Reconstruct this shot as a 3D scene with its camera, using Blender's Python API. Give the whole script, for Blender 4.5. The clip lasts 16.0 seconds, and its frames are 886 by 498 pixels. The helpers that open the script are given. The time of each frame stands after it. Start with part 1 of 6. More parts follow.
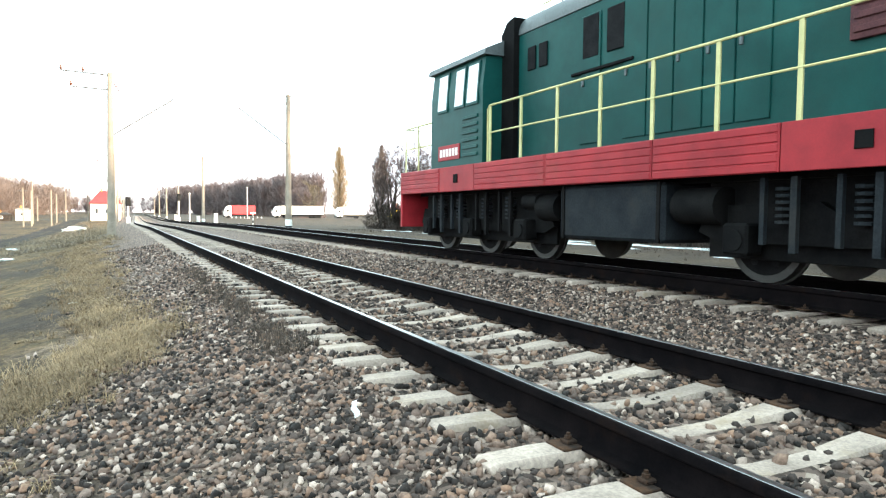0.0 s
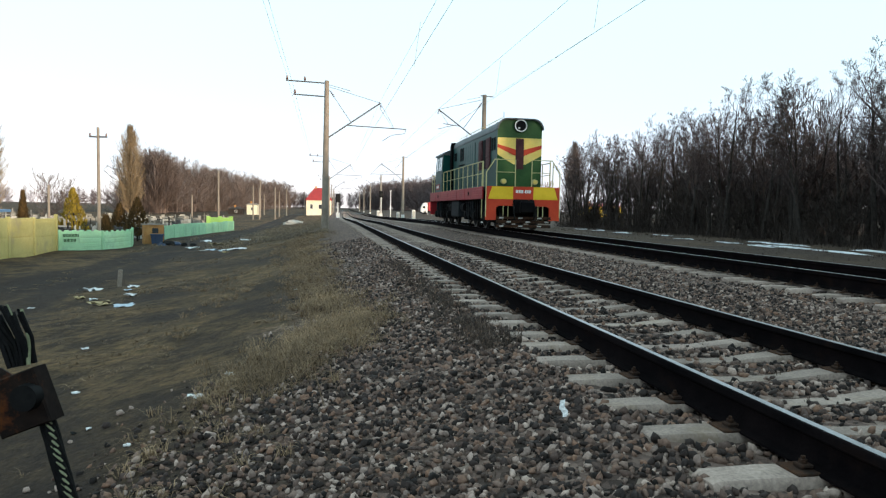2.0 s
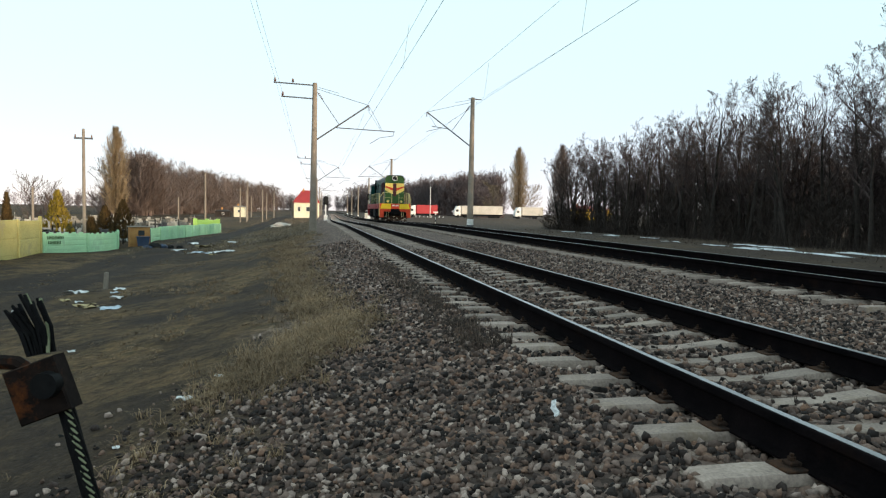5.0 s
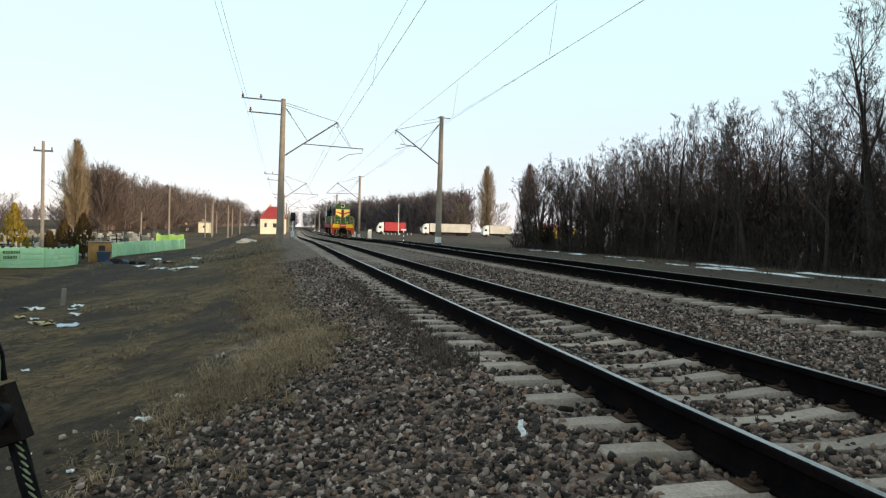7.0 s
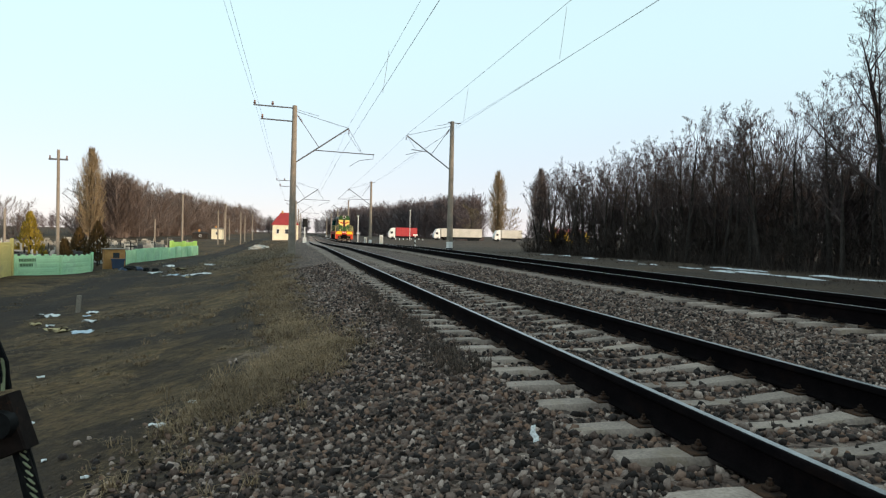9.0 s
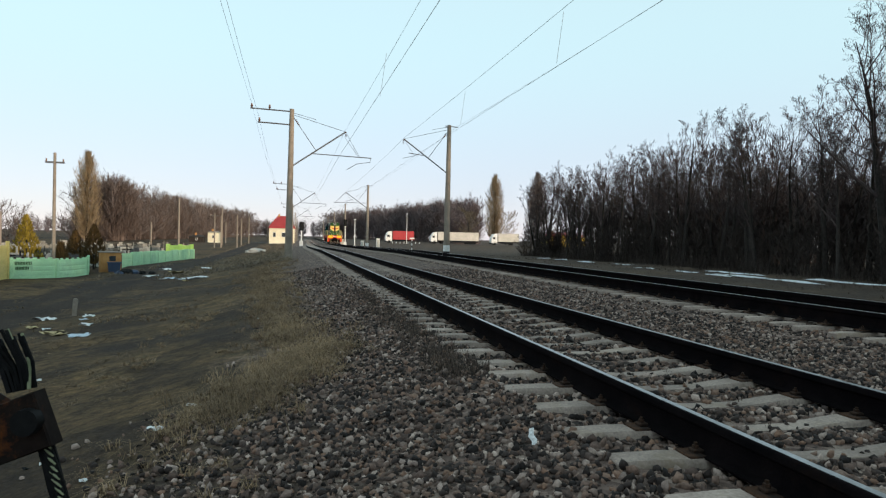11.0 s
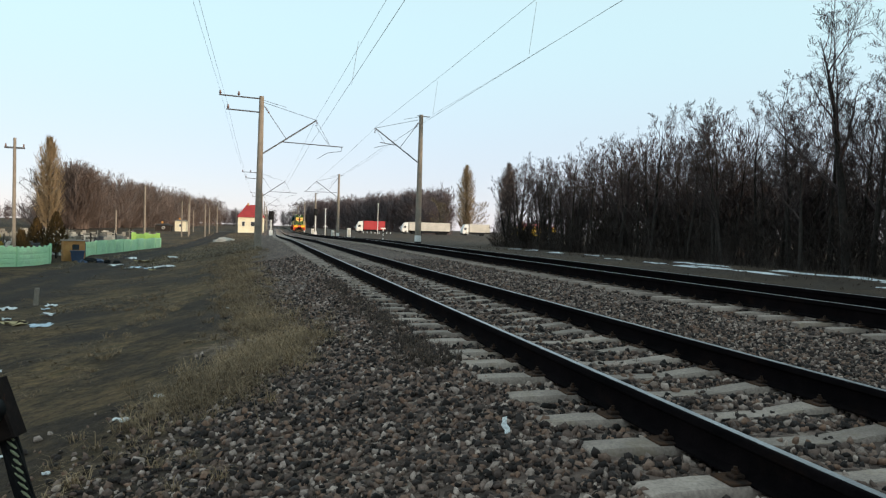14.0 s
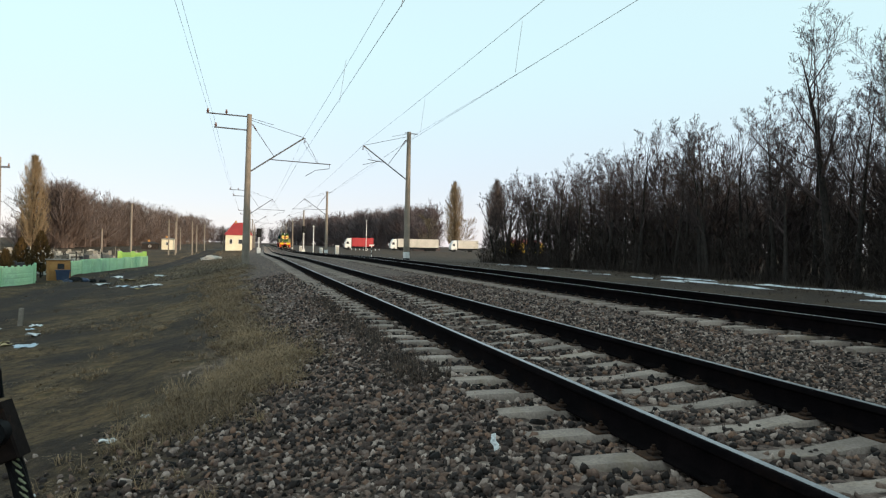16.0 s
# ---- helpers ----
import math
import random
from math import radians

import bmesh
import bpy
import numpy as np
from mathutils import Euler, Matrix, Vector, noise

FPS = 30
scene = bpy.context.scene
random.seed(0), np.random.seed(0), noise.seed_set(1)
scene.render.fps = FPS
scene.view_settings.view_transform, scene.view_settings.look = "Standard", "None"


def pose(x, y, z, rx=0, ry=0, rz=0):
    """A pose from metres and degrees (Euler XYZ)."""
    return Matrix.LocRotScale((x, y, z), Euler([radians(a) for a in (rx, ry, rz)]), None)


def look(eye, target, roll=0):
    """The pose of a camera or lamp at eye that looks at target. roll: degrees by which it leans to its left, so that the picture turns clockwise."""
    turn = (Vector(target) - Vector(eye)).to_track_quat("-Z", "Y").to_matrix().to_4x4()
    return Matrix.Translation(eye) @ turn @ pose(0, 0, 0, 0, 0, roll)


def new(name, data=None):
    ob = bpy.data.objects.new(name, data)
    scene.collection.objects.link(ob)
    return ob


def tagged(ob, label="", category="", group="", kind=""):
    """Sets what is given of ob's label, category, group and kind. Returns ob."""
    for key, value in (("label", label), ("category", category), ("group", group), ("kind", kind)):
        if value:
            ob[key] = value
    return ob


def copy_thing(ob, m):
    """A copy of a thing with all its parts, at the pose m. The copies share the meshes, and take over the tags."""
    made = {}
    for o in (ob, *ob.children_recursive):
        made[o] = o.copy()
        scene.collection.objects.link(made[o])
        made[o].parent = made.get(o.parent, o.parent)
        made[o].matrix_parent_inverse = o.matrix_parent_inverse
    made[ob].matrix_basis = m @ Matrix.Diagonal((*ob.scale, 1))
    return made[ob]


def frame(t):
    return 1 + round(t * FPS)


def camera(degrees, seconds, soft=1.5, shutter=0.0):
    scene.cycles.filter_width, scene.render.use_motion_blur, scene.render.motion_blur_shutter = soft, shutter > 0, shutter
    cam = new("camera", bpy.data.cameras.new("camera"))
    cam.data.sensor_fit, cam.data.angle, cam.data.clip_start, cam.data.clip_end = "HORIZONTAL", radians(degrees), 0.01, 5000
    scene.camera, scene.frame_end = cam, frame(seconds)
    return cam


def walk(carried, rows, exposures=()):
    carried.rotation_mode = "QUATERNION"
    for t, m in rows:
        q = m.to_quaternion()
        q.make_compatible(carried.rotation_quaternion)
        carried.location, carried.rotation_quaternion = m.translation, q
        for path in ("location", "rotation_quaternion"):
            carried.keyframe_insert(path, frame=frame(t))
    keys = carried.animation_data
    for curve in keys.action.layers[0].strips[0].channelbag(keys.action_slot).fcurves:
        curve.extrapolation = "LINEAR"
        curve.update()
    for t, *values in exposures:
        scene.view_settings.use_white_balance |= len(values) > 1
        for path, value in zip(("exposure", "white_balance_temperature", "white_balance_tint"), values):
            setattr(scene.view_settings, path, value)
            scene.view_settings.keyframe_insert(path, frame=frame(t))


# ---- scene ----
cam = camera(67.4, 16.0, soft=1.25)

PATH = [
    (0, (0.222, 0.262, 1.111), (1.108, 2.052, 1.007), 0.5),
    (0.5, (0.193, 0.312, 1.112), (0.854, 2.195, 0.976), -0.6),
    (1, (0.154, 0.318, 1.106), (0.672, 2.246, 0.987), 0.5),
    (1.5, (0.118, 0.298, 1.121), (0.549, 2.247, 1.007), 1.0),
    (2, (0.09, 0.276, 1.119), (0.44, 2.241, 1.0), 1.1),
    (2.5, (0.092, 0.296, 1.113), (0.412, 2.263, 0.945), 0.6),
    (3, (0.09, 0.296, 1.113), (0.398, 2.266, 0.955), 0.5),
    (3.5, (0.086, 0.286, 1.116), (0.39, 2.258, 0.976), 0.2),
    (4, (0.077, 0.282, 1.116), (0.406, 2.249, 0.971), 0.6),
    (4.5, (0.065, 0.275, 1.116), (0.43, 2.237, 0.983), 0.7),
    (4.7, (0.066, 0.268, 1.108), (0.438, 2.229, 0.984), 0.9),
    (7, (0.066, 0.272, 1.116), (0.545, 2.213, 1.061), 1.7),
    (7.5, (0.067, 0.274, 1.116), (0.538, 2.217, 1.048), 1.5),
    (8, (0.068, 0.272, 1.115), (0.542, 2.214, 1.053), 1.1),
    (8.5, (0.07, 0.282, 1.112), (0.529, 2.228, 1.054), 1.1),
    (9, (0.072, 0.279, 1.116), (0.517, 2.229, 1.075), 1.3),
    (11.3, (0.055, 0.262, 1.116), (0.514, 2.208, 1.086), 1.4),
    (11.5, (0.072, 0.271, 1.117), (0.549, 2.213, 1.078), 1.3),
    (12, (0.067, 0.284, 1.109), (0.535, 2.227, 1.049), 1.4),
    (12.5, (0.068, 0.284, 1.109), (0.538, 2.227, 1.046), 1.6),
    (13, (0.066, 0.289, 1.107), (0.529, 2.234, 1.044), 1.6),
    (13.5, (0.051, 0.297, 1.111), (0.521, 2.24, 1.053), 1.9),
    (14, (0.046, 0.29, 1.107), (0.585, 2.215, 1.05), 1.7),
    (14.5, (0.044, 0.282, 1.109), (0.597, 2.204, 1.067), 1.6),
    (15, (0.043, 0.277, 1.114), (0.605, 2.196, 1.085), 1.4),
    (15.5, (0.044, 0.273, 1.113), (0.598, 2.194, 1.096), 1.5),
    (16, (0.04, 0.258, 1.115), (0.611, 2.175, 1.108), 1.3),
]
walk(cam, [(t, look(eye, target, roll)) for t, eye, target, roll in PATH],
     exposures=[(0, 3.1, 6750, 14), (0.5, 2.55, 6750, 14), (1.0, 2.05, 6750, 14), (1.5, 1.58, 6450, 14), (2.5, 1.32, 6500, 14), (4.5, 1.21, 6650, 14), (7.0, 1.12, 6800, 14), (12.5, 0.88, 6450, 14), (16.0, 1.0, 6680, 14)])

# ---- world, sun and exposure ----
SUN_DIR = Vector((0.62, -0.785, 0.165)).normalized()
world = bpy.data.worlds.new("sky")
scene.world = world
world.use_nodes = True
wn = world.node_tree
sky = wn.nodes.new("ShaderNodeTexSky")
sky.sky_type = "NISHITA"
sky.sun_disc = False
sky.sun_elevation = math.asin(SUN_DIR.z)
sky.sun_rotation = math.atan2(SUN_DIR.x, SUN_DIR.y)
sky.air_density, sky.dust_density, sky.ozone_density = 1.0, 0.05, 1.7
# a thin even veil of high haze over the clear sky
veil = wn.nodes.new("ShaderNodeMix")
veil.data_type = "RGBA"
veil.inputs[0].default_value = 0.84
# the haze is duller and less blue low down than overhead
height = wn.nodes.new("ShaderNodeSeparateXYZ")
wn.links.new(wn.nodes.new("ShaderNodeTexCoord").outputs["Generated"], height.inputs[0])
haze = wn.nodes.new("ShaderNodeValToRGB")
haze.color_ramp.interpolation = "EASE"
for e, (at, c) in zip((haze.color_ramp.elements[0], haze.color_ramp.elements[1]), ((0.0, (0.65, 0.69, 0.84)), (0.30, (0.665, 0.93, 0.96)))):
    e.position, e.color = at, (*c, 1)
wn.links.new(height.outputs[2], haze.inputs[0])
haze_level = wn.nodes.new("ShaderNodeVectorMath")
haze_level.operation = "SCALE"
haze_level.inputs["Scale"].default_value = 3.65
wn.links.new(haze.outputs[0], haze_level.inputs[0])
wn.links.new(haze_level.outputs[0], veil.inputs[7])
wn.links.new(sky.outputs[0], veil.inputs[6])
wn.links.new(veil.outputs[2], wn.nodes["Background"].inputs[0])
wn.nodes["Background"].inputs[1].default_value = 0.15
sun = new("sun", bpy.data.lights.new("sun", "SUN"))
sun.data.energy, sun.data.angle, sun.data.color = 2.2, radians(0.6), (1.0, 0.80, 0.56)
sun.matrix_world = look(SUN_DIR * 50, (0, 0, 0))


# ---- materials ----
def nt(name):
    m = bpy.data.materials.new(name)
    m.use_nodes = True
    return m, m.node_tree.nodes, m.node_tree.links, m.node_tree.nodes["Principled BSDF"]


def noise_node(n, l, vec, scale, detail=4.0, rough=0.6):
    t = n.new("ShaderNodeTexNoise")
    t.inputs["Scale"].default_value, t.inputs["Detail"].default_value, t.inputs["Roughness"].default_value = scale, detail, rough
    l.new(vec, t.inputs["Vector"])
    return t


def ramp_node(n, l, fac, stops):
    r = n.new("ShaderNodeValToRGB")
    while len(r.color_ramp.elements) < len(stops):
        r.color_ramp.elements.new(0.5)
    for e, (p, c) in zip(r.color_ramp.elements, stops):
        e.position, e.color = p, (*c, 1)
    l.new(fac, r.inputs[0])
    return r


def mix_node(n, l, fac, a, b, blend="MIX"):
    m = n.new("ShaderNodeMix")
    m.data_type, m.blend_type = "RGBA", blend
    for sock, v in ((m.inputs[0], fac), (m.inputs[6], a), (m.inputs[7], b)):
        if isinstance(v, (int, float)):
            sock.default_value = v
        elif isinstance(v, tuple):
            sock.default_value = (*v, 1)
        else:
            l.new(v, sock)
    return m.outputs[2]


def bump_node(n, l, bsdf, height, strength, dist):
    b = n.new("ShaderNodeBump")
    b.inputs["Strength"].default_value, b.inputs["Distance"].default_value = strength, dist
    l.new(height, b.inputs["Height"])
    l.new(b.outputs[0], bsdf.inputs["Normal"])


def mk(name, c1, c2, scale=3.0, fine=40.0, rough=0.7, metal=0.0, bump=0.3, dist=0.004, stain=None, island=0.0, piece=0.0, stain_at=(0.55, 0.7), grain=0.28, spec=None):
    """A surface of two tones at a coarse scale, with fine grain, an optional stain, and variation by piece."""
    m, n, l, p = nt(name)
    tc = n.new("ShaderNodeTexCoord").outputs["Object"]
    if piece:
        add = n.new("ShaderNodeVectorMath")
        add.operation = "ADD"
        oi = n.new("ShaderNodeObjectInfo")
        sc = n.new("ShaderNodeMath")
        sc.operation, sc.inputs[1].default_value = "MULTIPLY", 37.0
        l.new(oi.outputs["Random"], sc.inputs[0])
        l.new(tc, add.inputs[0])
        l.new(sc.outputs[0], add.inputs[1])
        tc = add.outputs[0]
    a = noise_node(n, l, tc, scale)
    f = noise_node(n, l, tc, fine, 3.0)
    col = ramp_node(n, l, a.outputs[0], [(0.35, c1), (0.65, c2)]).outputs[0]
    g = ramp_node(n, l, f.outputs[0], [(0.3, (1 - grain,) * 3), (0.7, (1 + 0.7 * grain,) * 3)]).outputs[0]
    col = mix_node(n, l, 1.0, col, g, "MULTIPLY")
    if stain:
        s = noise_node(n, l, tc, scale * 0.6, 6.0, 0.7)
        sm = ramp_node(n, l, s.outputs[0], [(stain_at[0], (0, 0, 0)), (stain_at[1], (1, 1, 1))]).outputs[0]
        col = mix_node(n, l, sm, col, stain)
    if island or piece:
        if island:
            rnd = n.new("ShaderNodeNewGeometry").outputs["Random Per Island"]
        else:
            rnd = n.new("ShaderNodeObjectInfo").outputs["Random"]
        k = max(island, piece)
        v = ramp_node(n, l, rnd, [(0.0, (1 - k,) * 3), (1.0, (1 + k,) * 3)]).outputs[0]
        col = mix_node(n, l, 1.0, col, v, "MULTIPLY")
    l.new(col, p.inputs["Base Color"])
    p.inputs["Roughness"].default_value, p.inputs["Metallic"].default_value = rough, metal
    p.inputs["Specular IOR Level"].default_value = spec if spec is not None else (0.2 if rough > 0.68 else 0.5)
    if bump:
        bump_node(n, l, p, f.outputs[0], bump, dist)
    return m


def stone_mat():
    m, n, l, p = nt("ballast_stone")
    tc = n.new("ShaderNodeTexCoord").outputs["Object"]
    rnd = n.new("ShaderNodeNewGeometry").outputs["Random Per Island"]
    c = ramp_node(n, l, rnd, [(0.0, (0.012, 0.009, 0.008)), (0.35, (0.046, 0.033, 0.029)), (0.55, (0.122, 0.080, 0.065)), (0.70, (0.182, 0.114, 0.087)), (0.78, (0.23, 0.128, 0.086)),
                              (0.86, (0.215, 0.156, 0.132)), (1.0, (0.48, 0.36, 0.30))]).outputs[0]
    f = noise_node(n, l, tc, 60.0, 4.0)
    g = ramp_node(n, l, f.outputs[0], [(0.3, (0.6, 0.6, 0.6)), (0.75, (1.25, 1.25, 1.25))]).outputs[0]
    l.new(mix_node(n, l, 1.0, c, g, "MULTIPLY"), p.inputs["Base Color"])
    p.inputs["Roughness"].default_value = 0.85
    p.inputs["Specular IOR Level"].default_value = 0.2
    bump_node(n, l, p, f.outputs[0], 0.5, 0.006)
    return m


def math_node(n, l, op, a, b=0.0, clamp=False):
    m = n.new("ShaderNodeMath")
    m.operation, m.use_clamp = op, clamp
    for sock, v in ((m.inputs[0], a), (m.inputs[1], b)):
        if isinstance(v, (int, float)):
            sock.default_value = v
        else:
            l.new(v, sock)
    return m.outputs[0]


def ground_mat():
    """Crushed stone along the tracks, dry grass and bare earth beside them, wheel ruts on the dirt lane."""
    m, n, l, p = nt("ground_surface")
    tc = n.new("ShaderNodeTexCoord").outputs["Object"]
    sep = n.new("ShaderNodeSeparateXYZ")
    l.new(tc, sep.inputs[0])
    x, y = sep.outputs[0], sep.outputs[1]
    wob = noise_node(n, l, tc, 0.8, 5.0, 0.65).outputs[0]
    wob2 = noise_node(n, l, tc, 0.16, 4.0, 0.6).outputs[0]
    xw = math_node(n, l, "ADD", x, math_node(n, l, "MULTIPLY", math_node(n, l, "SUBTRACT", wob, 0.5), 3.6))
    # crushed stone
    vo = n.new("ShaderNodeTexVoronoi")
    vo.inputs["Scale"].default_value = 17.0
    l.new(tc, vo.inputs["Vector"])
    stone = ramp_node(n, l, vo.outputs["Color"], [(0.1, (0.024, 0.018, 0.015)), (0.45, (0.115, 0.079, 0.066)), (0.7, (0.192, 0.131, 0.108)), (1.0, (0.33, 0.26, 0.21))]).outputs[0]
    # dry grass and earth
    ga = noise_node(n, l, tc, 0.75, 9.0, 0.74).outputs[0]
    gf = noise_node(n, l, tc, 26.0, 5.0, 0.7).outputs[0]
    grass = ramp_node(n, l, ga, [(0.32, (0.030, 0.021, 0.016)), (0.42, (0.070, 0.047, 0.031)), (0.50, (0.112, 0.075, 0.043)), (0.58, (0.178, 0.114, 0.064)), (0.66, (0.076, 0.060, 0.031)), (0.80, (0.135, 0.098, 0.058))]).outputs[0]
    gg = ramp_node(n, l, gf, [(0.28, (0.35, 0.35, 0.35)), (0.72, (1.3, 1.3, 1.3))]).outputs[0]
    grass = mix_node(n, l, 1.0, grass, gg, "MULTIPLY")
    gm = noise_node(n, l, tc, 4.2, 7.0, 0.75).outputs[0]
    gm = ramp_node(n, l, gm, [(0.36, (0.30, 0.28, 0.26)), (0.50, (0.85, 0.82, 0.72)), (0.64, (1.35, 1.30, 1.05))]).outputs[0]
    grass = mix_node(n, l, 1.0, grass, gm, "MULTIPLY")
    earth = ramp_node(n, l, gf, [(0.3, (0.009, 0.0065, 0.006)), (0.7, (0.044, 0.031, 0.024))]).outputs[0]
    bare = ramp_node(n, l, wob2, [(0.44, (0, 0, 0)), (0.56, (1, 1, 1))]).outputs[0]
    soil = mix_node(n, l, math_node(n, l, "MULTIPLY", bare, 0.75), grass, earth)
    # dirt lane with two ruts, left of the line
    xr = math_node(n, l, "ADD", x, math_node(n, l, "MULTIPLY", math_node(n, l, "SUBTRACT", wob2, 0.5), 2.2))
    for centre, half in ((-7.2, 0.55), (-9.0, 0.6)):
        d = math_node(n, l, "ABSOLUTE", math_node(n, l, "SUBTRACT", xr, centre))
        rut = math_node(n, l, "SUBTRACT", 1.0, math_node(n, l, "MULTIPLY", math_node(n, l, "SUBTRACT", d, half), 2.2), True)
        rut = math_node(n, l, "MULTIPLY", rut, 0.85, True)
        soil = mix_node(n, l, rut, soil, earth)
    # soil mixed to the darker earth around a spot at the foot of the bank
    dx = math_node(n, l, "MULTIPLY", math_node(n, l, "ADD", x, 1.9), 0.29)
    dy = math_node(n, l, "MULTIPLY", math_node(n, l, "SUBTRACT", y, 2.4), 0.21)
    rad = math_node(n, l, "SQRT", math_node(n, l, "ADD", math_node(n, l, "MULTIPLY", dx, dx), math_node(n, l, "MULTIPLY", dy, dy)))
    dark_spot = math_node(n, l, "SUBTRACT", 1.25, math_node(n, l, "ADD", rad, math_node(n, l, "MULTIPLY", math_node(n, l, "SUBTRACT", wob, 0.5), 1.2)), True)
    soil = mix_node(n, l, dark_spot, soil, earth)
    # grey trodden verge beyond the second track
    verge = math_node(n, l, "MULTIPLY", math_node(n, l, "SUBTRACT", x, 10.5), 0.5, True)
    grit = ramp_node(n, l, gf, [(0.3, (0.032, 0.024, 0.020)), (0.7, (0.098, 0.070, 0.056))]).outputs[0]
    soil = mix_node(n, l, math_node(n, l, "MULTIPLY", verge, 0.6), soil, grit)
    left = math_node(n, l, "MULTIPLY_ADD", xw, 0.55, True)
    left.node.inputs[2].default_value = 0.42
    right = math_node(n, l, "MULTIPLY_ADD", xw, -0.8, True)
    right.node.inputs[2].default_value = 9.6
    mask = math_node(n, l, "MULTIPLY", left, right, True)
    col = mix_node(n, l, mask, soil, stone)
    l.new(col, p.inputs["Base Color"])
    p.inputs["Roughness"].default_value = 0.95
    p.inputs["Specular IOR Level"].default_value = 0.15
    h = math_node(n, l, "ADD", math_node(n, l, "MULTIPLY", vo.outputs["Distance"], mask), math_node(n, l, "MULTIPLY", gf, 0.8))
    bump_node(n, l, p, h, 0.9, 0.04)
    return m


GROUND = ground_mat()
STONE = stone_mat()
CONCRETE = mk("sleeper_concrete", (0.225, 0.172, 0.145), (0.35, 0.272, 0.228), 3.0, 55.0, 0.88, bump=0.4, stain=(0.22, 0.16, 0.11), piece=0.16)
# rust taken near black, with the shade on the rail sides in the colour
RAIL_SIDE = mk("rail_rust_and_shade", (0.0030, 0.0026, 0.0030), (0.0070, 0.0052, 0.0055), 4.0, 70.0, 0.85, bump=0.35, stain=(0.010, 0.006, 0.005), spec=0.01)
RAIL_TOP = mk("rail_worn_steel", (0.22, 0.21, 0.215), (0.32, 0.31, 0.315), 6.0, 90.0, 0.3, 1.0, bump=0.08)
RUST = mk("rusty_iron", (0.016, 0.010, 0.008), (0.060, 0.027, 0.013), 14.0, 90.0, 0.9, bump=0.4)
MASTC = mk("mast_concrete", (0.21, 0.176, 0.142), (0.30, 0.252, 0.205), 1.2, 30.0, 0.9, bump=0.25, stain=(0.19, 0.16, 0.13))
STEEL = mk("galvanised_steel", (0.10, 0.10, 0.105), (0.17, 0.17, 0.175), 6.0, 60.0, 0.6, 0.5, bump=0.2)
WIRE = mk("wire_metal", (0.10, 0.085, 0.075), (0.16, 0.14, 0.12), 5.0, 60.0, 0.6, 0.4, bump=0.0)
CERAMIC = mk("insulator_porcelain", (0.10, 0.045, 0.03), (0.14, 0.06, 0.04), 9.0, 50.0, 0.25, bump=0.0)
WHITE = mk("white_paint", (0.66, 0.65, 0.62), (0.78, 0.77, 0.74), 2.0, 40.0, 0.6, bump=0.1, stain=(0.48, 0.45, 0.41))
BLACK = mk("black_paint", (0.012, 0.012, 0.013), (0.03, 0.03, 0.03), 5.0, 50.0, 0.5, bump=0.1, spec=0.06)
LGREEN = mk("loco_green_paint", (0.002, 0.038, 0.035), (0.004, 0.055, 0.050), 1.3, 45.0, 0.42, bump=0.05, dist=0.002, stain=(0.008, 0.042, 0.036), stain_at=(0.5, 0.85), grain=0.07, spec=0.09)
LDGREEN = mk("loco_dark_green_paint", (0.022, 0.066, 0.020), (0.034, 0.095, 0.028), 1.6, 45.0, 0.42, bump=0.08, dist=0.002, grain=0.07, spec=0.18)
LRED = mk("loco_red_paint", (0.20, 0.011, 0.017), (0.29, 0.018, 0.024), 1.5, 45.0, 0.5, bump=0.1, dist=0.002, stain=(0.17, 0.026, 0.022), stain_at=(0.58, 0.82), grain=0.07, spec=0.18)
LORANGE = mk("loco_orange_red_paint", (0.47, 0.046, 0.020), (0.58, 0.068, 0.027), 1.5, 45.0, 0.45, bump=0.08, dist=0.002, stain=(0.33, 0.04, 0.02), stain_at=(0.6, 0.8), grain=0.07, spec=0.18)
LYELLOW = mk("loco_yellow_paint", (0.70, 0.45, 0.02), (0.80, 0.54, 0.035), 1.6, 40.0, 0.45, bump=0.06, dist=0.002, grain=0.07, spec=0.18)
LCREAM = mk("loco_pale_yellow_paint", (0.66, 0.50, 0.12), (0.78, 0.60, 0.18), 1.6, 40.0, 0.5, bump=0.06, dist=0.002, grain=0.07, spec=0.18)
RAILING = mk("railing_pale_yellow", (0.40, 0.37, 0.17), (0.50, 0.46, 0.23), 4.0, 60.0, 0.55, bump=0.1, grain=0.07, spec=0.18)
LROOF = mk("loco_roof_grey", (0.050, 0.062, 0.066), (0.085, 0.10, 0.105), 1.2, 35.0, 0.6, bump=0.1, stain=(0.03, 0.03, 0.03))
# one near-black tone for underframe, running gear and small fittings
UNDER = mk("underframe_black", (0.0025, 0.0025, 0.003), (0.008, 0.0075, 0.0075), 2.5, 40.0, 0.8, bump=0.3, spec=0.06)
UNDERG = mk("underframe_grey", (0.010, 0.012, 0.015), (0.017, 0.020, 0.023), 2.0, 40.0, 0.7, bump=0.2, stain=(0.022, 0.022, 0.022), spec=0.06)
WHEELM = mk("wheel_steel", (0.014, 0.013, 0.012), (0.030, 0.028, 0.026), 4.0, 50.0, 0.6, 0.3, bump=0.1)
SHUTTER = mk("shutter_dark_red", (0.055, 0.018, 0.022), (0.085, 0.028, 0.03), 5.0, 50.0, 0.7, bump=0.2)
DARK = mk("dark_opening", (0.006, 0.006, 0.007), (0.012, 0.012, 0.013), 5.0, 50.0, 0.8, bump=0.0, spec=0.06)
BARK = mk("bark_grey_brown", (0.022, 0.018, 0.016), (0.048, 0.039, 0.034), 5.0, 28.0, 0.95, bump=0.6, dist=0.02, piece=0.25)
